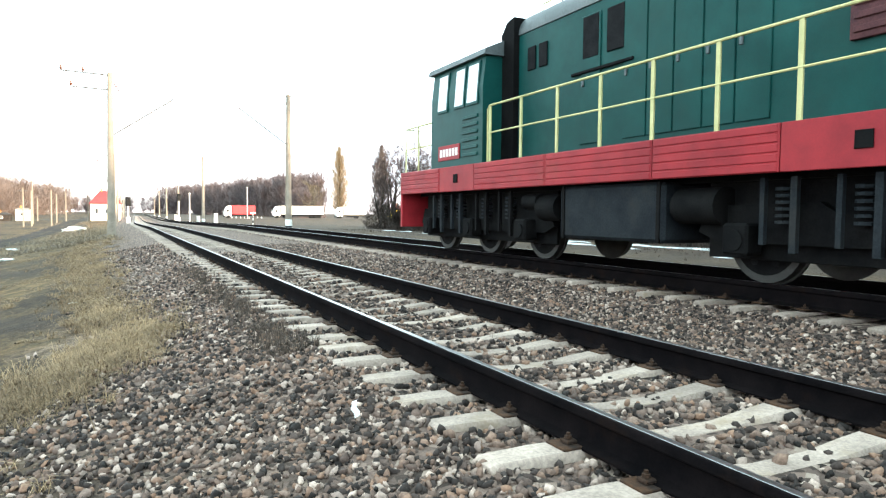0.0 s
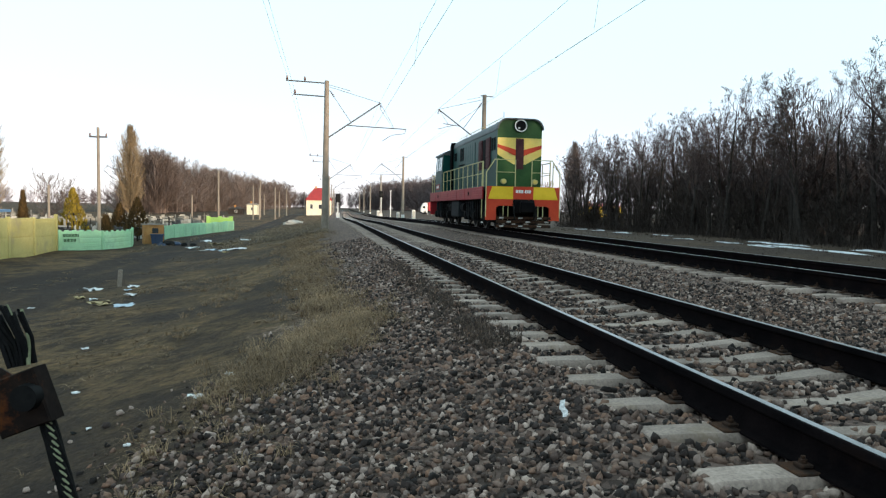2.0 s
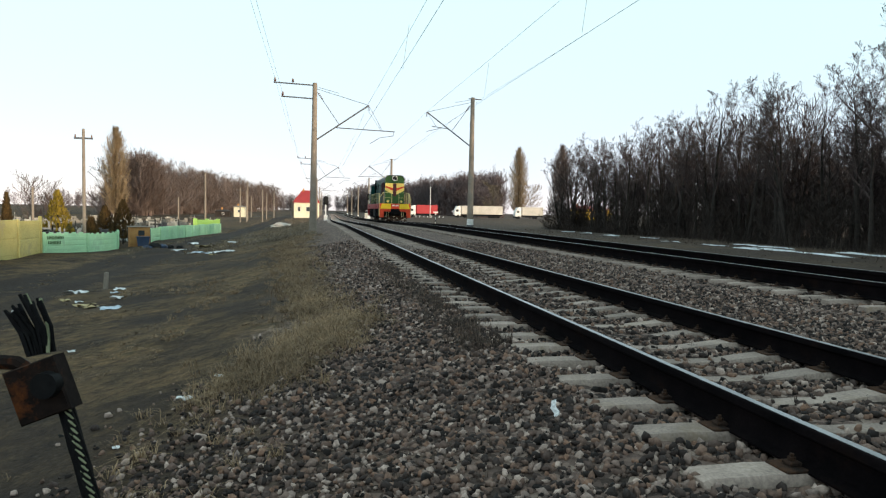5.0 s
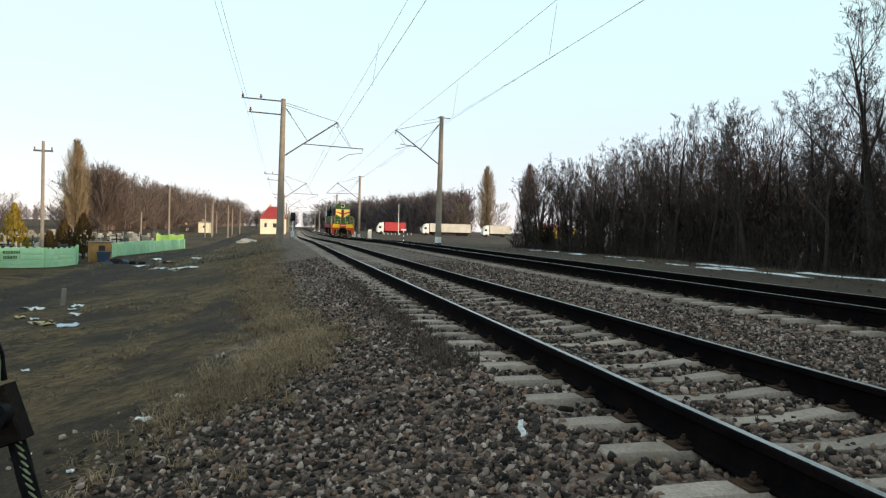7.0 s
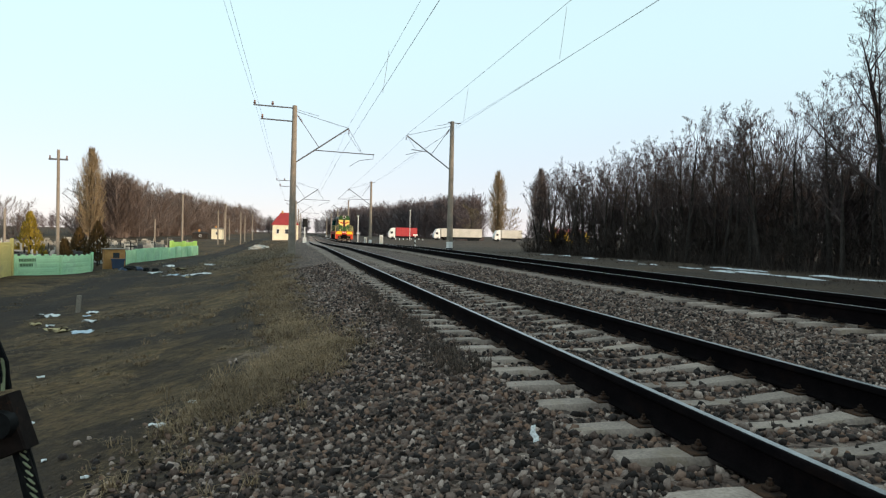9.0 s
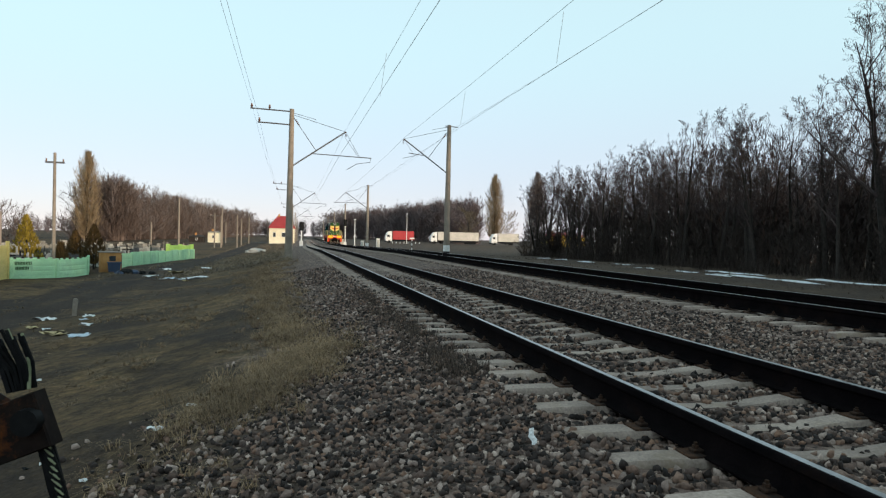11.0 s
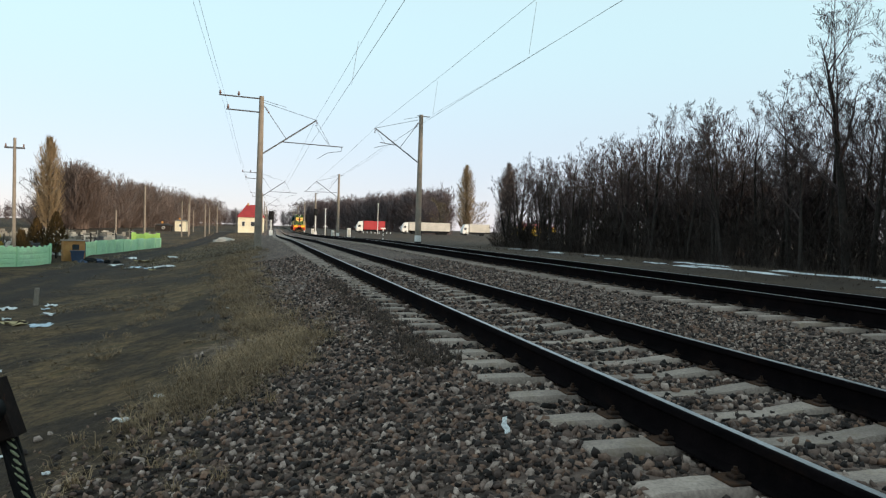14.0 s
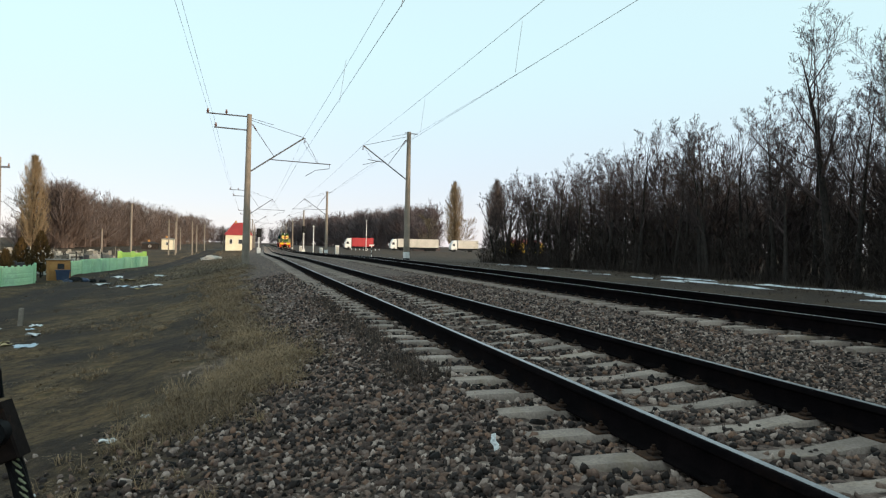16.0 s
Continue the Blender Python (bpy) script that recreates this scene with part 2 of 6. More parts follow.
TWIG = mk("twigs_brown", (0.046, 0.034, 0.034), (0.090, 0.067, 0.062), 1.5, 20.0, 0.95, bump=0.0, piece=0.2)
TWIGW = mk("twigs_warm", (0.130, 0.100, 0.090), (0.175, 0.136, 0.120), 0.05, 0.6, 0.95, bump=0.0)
# distance haze is painted in: paler and slightly purple brown
TWIGF = mk("far_wood_hazed", (0.105, 0.082, 0.084), (0.150, 0.120, 0.120), 0.04, 0.5, 0.95, bump=0.0)
POPL = mk("poplar_twigs", (0.21, 0.155, 0.095), (0.29, 0.215, 0.13), 0.4, 3.0, 0.95, bump=0.0)
BRUSH = mk("brush_stems", (0.030, 0.023, 0.020), (0.060, 0.045, 0.038), 0.7, 5.0, 0.95, bump=0.0, island=0.35)
GRASSB = mk("dry_grass_blades", (0.120, 0.082, 0.053), (0.25, 0.174, 0.108), 0.9, 6.0, 0.9, bump=0.0, island=0.45, stain=(0.085, 0.068, 0.045))
STRAW = mk("straw_tufts", (0.17, 0.114, 0.068), (0.31, 0.208, 0.122), 0.9, 6.0, 0.9, bump=0.0, island=0.45, stain=(0.15, 0.098, 0.06))
FARGRASS = mk("tan_dry_grass", (0.15, 0.115, 0.080), (0.23, 0.175, 0.12), 0.3, 2.0, 0.9, bump=0.0, island=0.35)
WEED = mk("dead_weed_stems", (0.062, 0.045, 0.036), (0.105, 0.075, 0.058), 2.0, 9.0, 0.9, bump=0.0, island=0.4)
MINT = mk("mint_green_paint", (0.36, 0.64, 0.38), (0.44, 0.73, 0.46), 0.9, 30.0, 0.75, bump=0.15, stain=(0.29, 0.48, 0.31), piece=0.06)
LIME = mk("lime_paint", (0.42, 0.66, 0.14), (0.50, 0.74, 0.20), 0.9, 30.0, 0.75, bump=0.1)
SAND = mk("sand_yellow_concrete", (0.46, 0.40, 0.15), (0.57, 0.50, 0.20), 0.8, 30.0, 0.85, bump=0.2, stain=(0.33, 0.29, 0.18), piece=0.08)
BLUEROOF = mk("blue_sheet_roof", (0.07, 0.16, 0.30), (0.11, 0.22, 0.37), 1.0, 30.0, 0.5, bump=0.1)
OCHRE = mk("ochre_brick", (0.42, 0.20, 0.07), (0.52, 0.27, 0.10), 1.5, 30.0, 0.85, bump=0.2)
BLUE = mk("blue_container_paint", (0.012, 0.03, 0.07), (0.022, 0.05, 0.105), 2.0, 30.0, 0.6, bump=0.1, stain=(0.05, 0.035, 0.03))
GRANITE = mk("gravestone_dark", (0.03, 0.03, 0.033), (0.07, 0.07, 0.075), 3.0, 60.0, 0.4, bump=0.1, piece=0.3)
GRAVEL = mk("gravestone_pale", (0.34, 0.33, 0.30), (0.46, 0.44, 0.40), 3.0, 50.0, 0.8, bump=0.1, piece=0.25)
THUJA = mk("thuja_green_gold", (0.17, 0.125, 0.016), (0.28, 0.20, 0.03), 2.5, 12.0, 0.9, bump=0.0, island=0.35)
THUJAD = mk("thuja_dark_brown", (0.05, 0.034, 0.014), (0.10, 0.062, 0.022), 2.5, 12.0, 0.9, bump=0.0, island=0.35)
PLASTER = mk("cream_plaster", (0.70, 0.64, 0.47), (0.80, 0.74, 0.57), 0.5, 20.0, 0.85, bump=0.1)
REDROOF = mk("red_sheet_roof", (0.26, 0.018, 0.018), (0.34, 0.028, 0.025), 0.8, 20.0, 0.5, bump=0.1)
GLASS = mk("window_dark_glass", (0.03, 0.035, 0.04), (0.05, 0.055, 0.06), 1.0, 20.0, 0.08, bump=0.0)
# cab panes: mirrored sky is put into the pale base colour
SKYGLASS = mk("cab_glass_sky_tone", (0.55, 0.60, 0.62), (0.62, 0.67, 0.70), 1.0, 20.0, 0.06, bump=0.0)
TRED = mk("truck_red_tarpaulin", (0.34, 0.016, 0.022), (0.42, 0.024, 0.028), 0.8, 20.0, 0.6, bump=0.1)
TWHITE = mk("truck_white_tarpaulin", (0.44, 0.42, 0.37), (0.54, 0.51, 0.46), 0.6, 20.0, 0.65, bump=0.1, stain=(0.36, 0.34, 0.29))
RUBBER = mk("black_rubber", (0.012, 0.012, 0.012), (0.025, 0.025, 0.025), 4.0, 50.0, 0.85, bump=0.1, spec=0.06)
ASPHALT = mk("road_asphalt", (0.045, 0.045, 0.046), (0.075, 0.073, 0.07), 0.8, 40.0, 0.9, bump=0.3)
SNOW = mk("old_snow", (0.62, 0.64, 0.67), (0.76, 0.77, 0.79), 2.0, 30.0, 0.7, bump=0.5, dist=0.03, stain=(0.40, 0.38, 0.36))
PAPER = mk("white_litter", (0.60, 0.60, 0.60), (0.76, 0.75, 0.74), 9.0, 60.0, 0.7, bump=0.2, piece=0.12)
BAGBLUE = mk("pale_blue_litter", (0.38, 0.47, 0.56), (0.55, 0.62, 0.68), 9.0, 60.0, 0.5, bump=0.2)
LITBROWN = mk("cardboard_litter", (0.35, 0.26, 0.13), (0.46, 0.36, 0.20), 9.0, 60.0, 0.8, bump=0.2)
CABLEM = mk("cable_black_sheath", (0.004, 0.004, 0.005), (0.010, 0.010, 0.010), 30.0, 200.0, 0.6, bump=0.2, dist=0.001, spec=0.06)
ROPE = mk("pale_cable_strand", (0.15, 0.165, 0.095), (0.23, 0.24, 0.15), 30.0, 200.0, 0.7, bump=0.2, dist=0.001)
CLAMP = mk("rusty_dark_clamp", (0.006, 0.005, 0.005), (0.016, 0.010, 0.008), 30.0, 160.0, 0.7, bump=0.4, dist=0.001, stain=(0.12, 0.036, 0.010), stain_at=(0.53, 0.68), spec=0.06)
LAMPGLASS = mk("headlamp_glass", (0.40, 0.40, 0.38), (0.55, 0.55, 0.52), 8.0, 40.0, 0.1, 0.3, bump=0.0)


# ---- mesh helpers ----
class MB:
    """Collects vertices and faces of one mesh."""

    def __init__(self):
        self.v, self.f = [], []

    def add(self, verts, faces):
        o = len(self.v)
        self.v.extend(verts)
        self.f.extend([tuple(i + o for i in f) for f in faces])
        return self

    def box(self, x0, x1, y0, y1, z0, z1, b=0.0):
        if b <= 0:
            vs = [(x, y, z) for z in (z0, z1) for y in (y0, y1) for x in (x0, x1)]
            return self.add(vs, [(0, 2, 3, 1), (4, 5, 7, 6), (0, 1, 5, 4), (2, 6, 7, 3), (0, 4, 6, 2), (1, 3, 7, 5)])
        lo, hi = (x0, y0, z0), (x1, y1, z1)
        vs, idx = [], {}
        for c in [(i, j, k) for i in (0, 1) for j in (0, 1) for k in (0, 1)]:
            for a in range(3):
                q = []
                for k in range(3):
                    e = (hi if c[k] else lo)[k]
                    q.append(e if k == a else e + (-b if c[k] else b))
                idx[c, a] = len(vs)
                vs.append(tuple(q))
        fs = []
        for a in range(3):
            u, w = [k for k in range(3) if k != a]
            for s in (0, 1):
                q = []
                for p, r in ((0, 0), (1, 0), (1, 1), (0, 1)):
                    c = [0, 0, 0]
                    c[a], c[u], c[w] = s, p, r
                    q.append(idx[tuple(c), a])
                fs.append(tuple(q))
            for p in (0, 1):
                for r in (0, 1):
                    c0, c1 = [0, 0, 0], [0, 0, 0]
                    c0[u], c0[w], c1[u], c1[w] = p, r, p, r
                    c1[a] = 1
                    c0, c1 = tuple(c0), tuple(c1)
                    fs.append((idx[c0, u], idx[c1, u], idx[c1, w], idx[c0, w]))
        for c in [(i, j, k) for i in (0, 1) for j in (0, 1) for k in (0, 1)]:
            fs.append((idx[c, 0], idx[c, 1], idx[c, 2]))
        return self.add(vs, fs)

    def tube(self, pts, radii, n=6, caps=True):
        pts = [Vector(p) for p in pts]
        if not isinstance(radii, (list, tuple)):
            radii = [radii] * len(pts)
        vs, fs = [], []
        ref = None
        for i, p in enumerate(pts):
            d = (pts[min(i + 1, len(pts) - 1)] - pts[max(i - 1, 0)])
            d = d.normalized() if d.length > 1e-9 else Vector((0, 0, 1))
            if ref is None:
                ref = Vector((0, 0, 1)) if abs(d.z) < 0.9 else Vector((1, 0, 0))
            u = d.cross(ref).normalized()
            w = d.cross(u)
            if n == 2:
                vs += [tuple(p + u * radii[i]), tuple(p - u * radii[i])]
                continue
            for k in range(n):
                a = 2 * math.pi * k / n
                vs.append(tuple(p + (u * math.cos(a) + w * math.sin(a)) * radii[i]))
        if n == 2:
            return self.add(vs, [(2 * i, 2 * i + 1, 2 * i + 3, 2 * i + 2) for i in range(len(pts) - 1)])
        for i in range(len(pts) - 1):
            for k in range(n):
                fs.append((i * n + k, i * n + (k + 1) % n, (i + 1) * n + (k + 1) % n, (i + 1) * n + k))
        if caps:
            fs.append(tuple(range(n)))
            fs.append(tuple((len(pts) - 1) * n + k for k in range(n)))
        return self.add(vs, fs)

    def prism(self, prof, a0, a1, axis="y"):
        """A closed outline of (u, w) pairs swept along an axis."""
        n = len(prof)
        put = {"y": lambda u, w, a: (u, a, w), "x": lambda u, w, a: (a, u, w), "z": lambda u, w, a: (u, w, a)}[axis]
        vs = [put(u, w, a) for a in (a0, a1) for u, w in prof]
        fs = [(i, (i + 1) % n, n + (i + 1) % n, n + i) for i in range(n)]
        fs += [tuple(range(n)), tuple(range(n, 2 * n))]
        return self.add(vs, fs)

    def wheel(self, c, axis, r, w, n=24):
        d = Vector(axis).normalized() * (w / 2)
        c = Vector(c)
        return self.tube([c - d, c + d], r, n)

    def data(self, name, material, smooth=False, fix=True):
        me = bpy.data.meshes.new(name)
        me.from_pydata(self.v, [], self.f)
        if fix:
            bm = bmesh.new()
            bm.from_mesh(me)
            bmesh.ops.recalc_face_normals(bm, faces=bm.faces)
            bm.to_mesh(me)
            bm.free()
        if smooth:
            me.shade_smooth()
            me.set_sharp_from_angle(angle=radians(38))
        me.materials.append(material)
        return me


def part(name, mb, material, parent=None, label="", smooth=False, fix=True):
    ob = new(name, mb.data(name, material, smooth, fix))
    if parent:
        ob.parent = parent
    return tagged(ob, label)


def thing(name, label, category, m=None, group="", kind=""):
    ob = new(name)
    ob.empty_display_size = 0.1
    if m is not None:
        ob.matrix_basis = m
    return tagged(ob, label, category, group, kind)


def piece(name, me, parent, m):
    ob = new(name, me)
    ob.parent = parent
    ob.matrix_basis = m
    return ob


rng = random.Random(7)


# ---- ground ----
TRACK1, TRACK2, RAISE2 = 3.03, 8.24, 0.105
PROFILE_X = [-4000, -40, -11, -8, -5, -2.5, -0.8, 0.6, 1.5, 1.72, 1.95, 4.1, 4.36, 5.0, 6.6, 6.95, 7.2, 9.4, 9.7, 10.5, 12.6, 20, 60, 4000]
PROFILE_Z = [-1.6, -1.5, -1.5, -1.45, -1.2, -0.80, -0.42, -0.22, -0.045, -0.005, -0.030, -0.030, -0.005, -0.10, -0.085, -0.012, -0.01, -0.01, -0.02, -0.20, -0.48, -0.5, -0.55, -0.6]


def bend(y):
    """How far the line swings right and drops, far along it."""
    return 0.025 * max(0.0, (y - 70) - 12 * (1 - math.exp(-max(y - 70, 0) / 12))), float(np.interp(y, [45, 85, 115, 150, 200, 900], [0, 0.33, 0.60, 0.80, 0.87, 1.0]))


def ground_z(x, y):
    sx, drop = bend(y)
    x = x - sx
    z = float(np.interp(x, PROFILE_X, PROFILE_Z))
    k = min(max((y - 90) / 80, 0), 1)
    if x < 0:
        z = z * (1 - 0.75 * k)
    elif x > 11:
        z = z * (1 - 0.9 * k)
    z -= drop
    if 176 < y < 224 and x > 14:
        z += 0.45 * min((x - 14) / 10, 1.0) * min(1.0, (24 - abs(y - 200)) / 16)
    off = min(max((abs(x - 5.6) - 5.2) / 4, 0), 1) * 1.0
    z += off * 0.10 * noise.noise((x * 0.35, y * 0.35, 0)) + off * 0.05 * noise.noise((x * 1.1, y * 1.1, 3))
    if x > -1.5 and x < 1.3:
        z += 0.025 * noise.noise((x * 1.7, y * 1.7, 9))
    return z


def ground():
    def axis(spans):
        out = []
        for a, b, s in spans:
            out += list(np.arange(a, b, s))
        return out + [spans[-1][1]]
    xs = axis([(-3000, -400, 400), (-400, -60, 34), (-60, -16, 2.2), (-16, -3, 0.5), (-3, 2, 0.16), (2, 5, 0.18), (5, 14, 0.3), (14, 40, 2.0), (40, 400, 30), (400, 3000, 400)])
    ys = axis([(-600, -60, 60), (-60, -4, 4), (-4, 16, 0.4), (16, 60, 1.0), (60, 176, 5), (176, 224, 4), (224, 600, 30), (600, 3400, 280)])
    mb = MB()
    mb.v = [(x, y, ground_z(x, y)) for y in ys for x in xs]
    w = len(xs)
    mb.f = [(j * w + i, j * w + i + 1, (j + 1) * w + i + 1, (j + 1) * w + i) for j in range(len(ys) - 1) for i in range(w - 1)]
    ob = part("ground", mb, GROUND, smooth=True, fix=False)
    tagged(ob, "dry winter grass, bare earth and crushed stone along the railway", "ground", kind="structure")


ground()

# level crossing road beyond the masts
road_mb = MB()
rx = [-60, -30, -8, -2, 0.5, 12, 16, 24, 50, 120, 260]
rv = []
for x in rx:
    z = ground_z(x, 200) + 0.06
    if 0 < x < 13:
        z = 0.235 - bend(200)[1]
    rv += [(x, 196.4 + 0.02 * x, z), (x, 203.6 + 0.02 * x, z)]
road_mb.add(rv, [(2 * i, 2 * i + 2, 2 * i + 3, 2 * i + 1) for i in range(len(rx) - 1)])
tagged(part("road", road_mb, ASPHALT), "grey asphalt road over the level crossing", "road", kind="structure")


# ---- tracks ----
RAIL_PROFILE = [(-0.075, 0), (0.075, 0), (0.075, 0.011), (0.02, 0.028), (0.011, 0.05), (0.011, 0.125), (0.037, 0.140), (0.037, 0.166), (0.028, 0.1785),
                (-0.028, 0.1785), (-0.037, 0.166), (-0.037, 0.140), (-0.011, 0.125), (-0.011, 0.05), (-0.02, 0.028), (-0.075, 0.011)]


def sleeper_mesh():
    """Concrete sleeper with raised sloping rail seats and a lower waist."""
    st = [(-1.35, 0.108, 0.0, -0.14), (-1.33, 0.115, 0.014, -0.14), (-1.05, 0.122, 0.016, -0.14), (-0.93, 0.125, 0.011, -0.14), (-0.62, 0.125, 0.011, -0.14),
          (-0.48, 0.122, 0.0, -0.14), (-0.18, 0.112, -0.030, -0.14)]
    st = [(x, w * 0.86, t, b) for x, w, t, b in st]
    st += [(-x, w, t, b) for x, w, t, b in reversed(st)]
    vs, fs = [], []
    for x, w, t, b in st:
        vs += [(x, -w, b), (x, -w * 0.86, t - 0.02), (x, -w * 0.72, t), (x, w * 0.72, t), (x, w * 0.86, t - 0.02), (x, w, b)]
    for i in range(len(st) - 1):
        for k in range(5):
            fs.append((i * 6 + k, i * 6 + k + 1, (i + 1) * 6 + k + 1, (i + 1) * 6 + k))
    fs += [tuple(range(6)), tuple(len(vs) - 6 + k for k in range(6))]
    return MB().add(vs, fs)


def fastening_mesh():
    mb = MB()
    mb.box(-0.165, 0.165, -0.075, 0.075, 0.0, 0.014, 0.004)
    for s in (-1, 1):
        mb.box(min(s * 0.055, s * 0.115), max(s * 0.055, s * 0.115), -0.03, 0.03, 0.014, 0.034, 0.005)
        mb.tube([(s * 0.088, 0, 0.034), (s * 0.088, 0, 0.066)], 0.010, 6)
        mb.tube([(s * 0.088, 0, 0.036), (s * 0.088, 0, 0.052)], 0.018, 6)
    return mb


SLEEPER = sleeper_mesh().data("sleeper", CONCRETE, True)
FASTENING = fastening_mesh().data("rail_fastening", RUST)


def swept(prof):
    """An outline swept along the line, with its far bend."""
    n, mb = len(prof), MB()
    ys = [-80, 0, 30, 45, 55, 65, 75, 85, 95, 105, 115, 130, 150, 175, 200, 250, 320, 450, 700]
    for y in ys:
        dx, dz = bend(y)
        mb.v += [(u + dx, y, w - dz) for u, w in prof]
    mb.f = [(j * n + i, j * n + (i + 1) % n, (j + 1) * n + (i + 1) % n, (j + 1) * n + i) for j in range(len(ys) - 1) for i in range(n)]
    return mb


def track(name, centre, lift, label, y_first, n_sleepers, n_fast, seat=0.0):
    """seat: how far the sleepers lie lower; the rail is drawn taller to cover the shadow and fastenings beneath."""
    root = thing(name, label, "railway track", pose(centre, 0, lift), kind="structure")
    for s in (-1, 1):
        x = s * 0.787
        # dark web stretched into the shaded gap above the sleepers
        k = (0.1785 + seat * 0.7) / 0.1785
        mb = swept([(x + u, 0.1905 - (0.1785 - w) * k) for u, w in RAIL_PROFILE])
        r = part("rail", mb, RAIL_SIDE, root, "rusty steel rail with shade put into its near-black colour", smooth=True)
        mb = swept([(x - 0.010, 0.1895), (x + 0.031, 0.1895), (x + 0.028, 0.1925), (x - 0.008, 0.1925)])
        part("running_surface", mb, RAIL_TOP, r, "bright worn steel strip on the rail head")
    rr = random.Random(int(centre * 100))
    for i in range(n_sleepers):
        y = y_first + i * 0.543
        dx, dz = bend(y)
        q = piece("sleeper", SLEEPER, root, pose(dx + rr.uniform(-0.03, 0.03), y + rr.uniform(-0.02, 0.02), -dz - seat + rr.uniform(-0.008, 0.006), 0, 0, rr.uniform(-1.2, 1.2)))
        if i < n_fast:
            for s in (-1, 1):
                piece("rail_fastening", FASTENING, q, pose(s * 0.787, 0, 0.008 + 0.3 * seat))
    far = MB()
    y = y_first + n_sleepers * 0.543
    while y < 330:
        dx, dz = bend(y)
        far.box(dx - 1.35, dx + 1.35, y - 0.11, y + 0.11, -0.1 - seat - dz, 0.015 - seat - dz)
        y += 0.543
    for k in range(1, 60):
        far.box(-1.35, 1.35, y_first - k * 0.543 - 0.11, y_first - k * 0.543 + 0.11, -0.1, 0.015)
    tagged(part("far_sleepers", far, CONCRETE, root, "pale concrete sleepers far along the track", fix=False), kind="stuff")
    return root


track("track_1", TRACK1, 0.0, "railway track with concrete sleepers and dark rusty rails", 0.63, 130, 45)
track("track_2", TRACK2, RAISE2, "second railway track with dark rails on concrete sleepers", 2.0, 130, 40, 0.085)


# ---- ballast stones ----
def stones():
    g = np.random.default_rng(5)
    t = (1 + 5 ** 0.5) / 2
    ico = np.array([(-1, t, 0), (1, t, 0), (-1, -t, 0), (1, -t, 0), (0, -1, t), (0, 1, t), (0, -1, -t), (0, 1, -t), (t, 0, -1), (t, 0, 1), (-t, 0, -1), (-t, 0, 1)], float)
    ico /= np.linalg.norm(ico[0])
    tri = np.array([(0, 11, 5), (0, 5, 1), (0, 1, 7), (0, 7, 10), (0, 10, 11), (1, 5, 9), (5, 11, 4), (11, 10, 2), (10, 7, 6), (7, 1, 8),
                    (3, 9, 4), (3, 4, 2), (3, 2, 6), (3, 6, 8), (3, 8, 9), (4, 9, 5), (2, 4, 11), (6, 2, 10), (8, 6, 7), (9, 8, 1)])
    spots = []

    def strew(x0, x1, y0, y1, per, r0, r1, zoff=0.0, keep=None):
        n = int((x1 - x0) * (y1 - y0) * per)
        for x, y, r in zip(g.uniform(x0, x1, n), g.uniform(y0, y1, n), r0 + (r1 - r0) * g.random(n) ** 1.6):
            if keep is None or keep(x, y):
                spots.append((x, y, ground_z(x, y) + zoff + r * 0.22, r))

    def crib(x, y):
        k = ((y - 0.63) / 0.543) % 1.0
        return 0.22 < k < 0.78 or abs(x - TRACK1) > 1.36 or (abs(x - TRACK1) < 0.35 and g.random() < 0.10)

    def crib2(x, y):
        k = ((y - 2.0) / 0.543) % 1.0
        return 0.22 < k < 0.78 or abs(x - TRACK2) > 1.36

    def edge(x, y):
        return x > float(np.interp(y, [2, 4, 5.5, 7.0, 8.5, 12], [-0.95, -0.9, -0.7, 0.05, 0.45, 0.15])) + 0.3 * noise.noise((y * 0.6, 2.0, 0)) + 0.6 * noise.noise((y * 0.17, 6.0, 0)) + 0.42 * g.standard_normal() + 0.12

    strew(-1.9, 1.72, 1.2, 4.5, 1250, 0.009, 0.031, keep=edge)
    strew(-1.9, 1.72, 4.5, 8.0, 900, 0.011, 0.033, keep=edge)
    strew(-1.9, 1.72, 8.0, 14.0, 420, 0.014, 0.034, keep=edge)
    strew(-1.6, 1.72, 14.0, 26.0, 130, 0.018, 0.036, keep=edge)
    strew(1.72, 4.4, 1.0, 9.0, 560, 0.016, 0.036, 0.0, crib)
    strew(1.72, 4.4, 9.0, 20.0, 130, 0.022, 0.046, 0.0, crib)
    strew(4.4, 6.95, 2.0, 10.0, 560, 0.014, 0.034)
    strew(4.4, 6.95, 10.0, 26.0, 170, 0.018, 0.036)
    strew(6.75, 7.3, 5.0, 45.0, 90, 0.018, 0.036, -0.005, crib2)
    strew(7.3, 9.7, 6.0, 20.0, 60, 0.022, 0.045, RAISE2 * 0.0, crib2)
    s = np.array(spots)
    n = len(s)
    v = ico[None] * (1 + g.uniform(-0.42, 0.34, (n, 12, 1)))
    # broken faces: four flat cuts through each stone
    for k in range(4):
        cut = g.normal(size=(n, 1, 3))
        cut /= np.linalg.norm(cut, axis=2, keepdims=True)
        over = np.maximum((v * cut).sum(axis=2, keepdims=True) - g.uniform(0.35, 0.65, (n, 1, 1)), 0)
        v = v - over * cut
    v = v * g.uniform(0.65, 1.45, (n, 1, 3))
    q = g.normal(size=(n, 4))
    q /= np.linalg.norm(q, axis=1, keepdims=True)
    w, x, y, z = q.T
    rot = np.stack([np.stack([1 - 2 * (y * y + z * z), 2 * (x * y - z * w), 2 * (x * z + y * w)], -1),
                    np.stack([2 * (x * y + z * w), 1 - 2 * (x * x + z * z), 2 * (y * z - x * w)], -1),
                    np.stack([2 * (x * z - y * w), 2 * (y * z + x * w), 1 - 2 * (x * x + y * y)], -1)], -2)
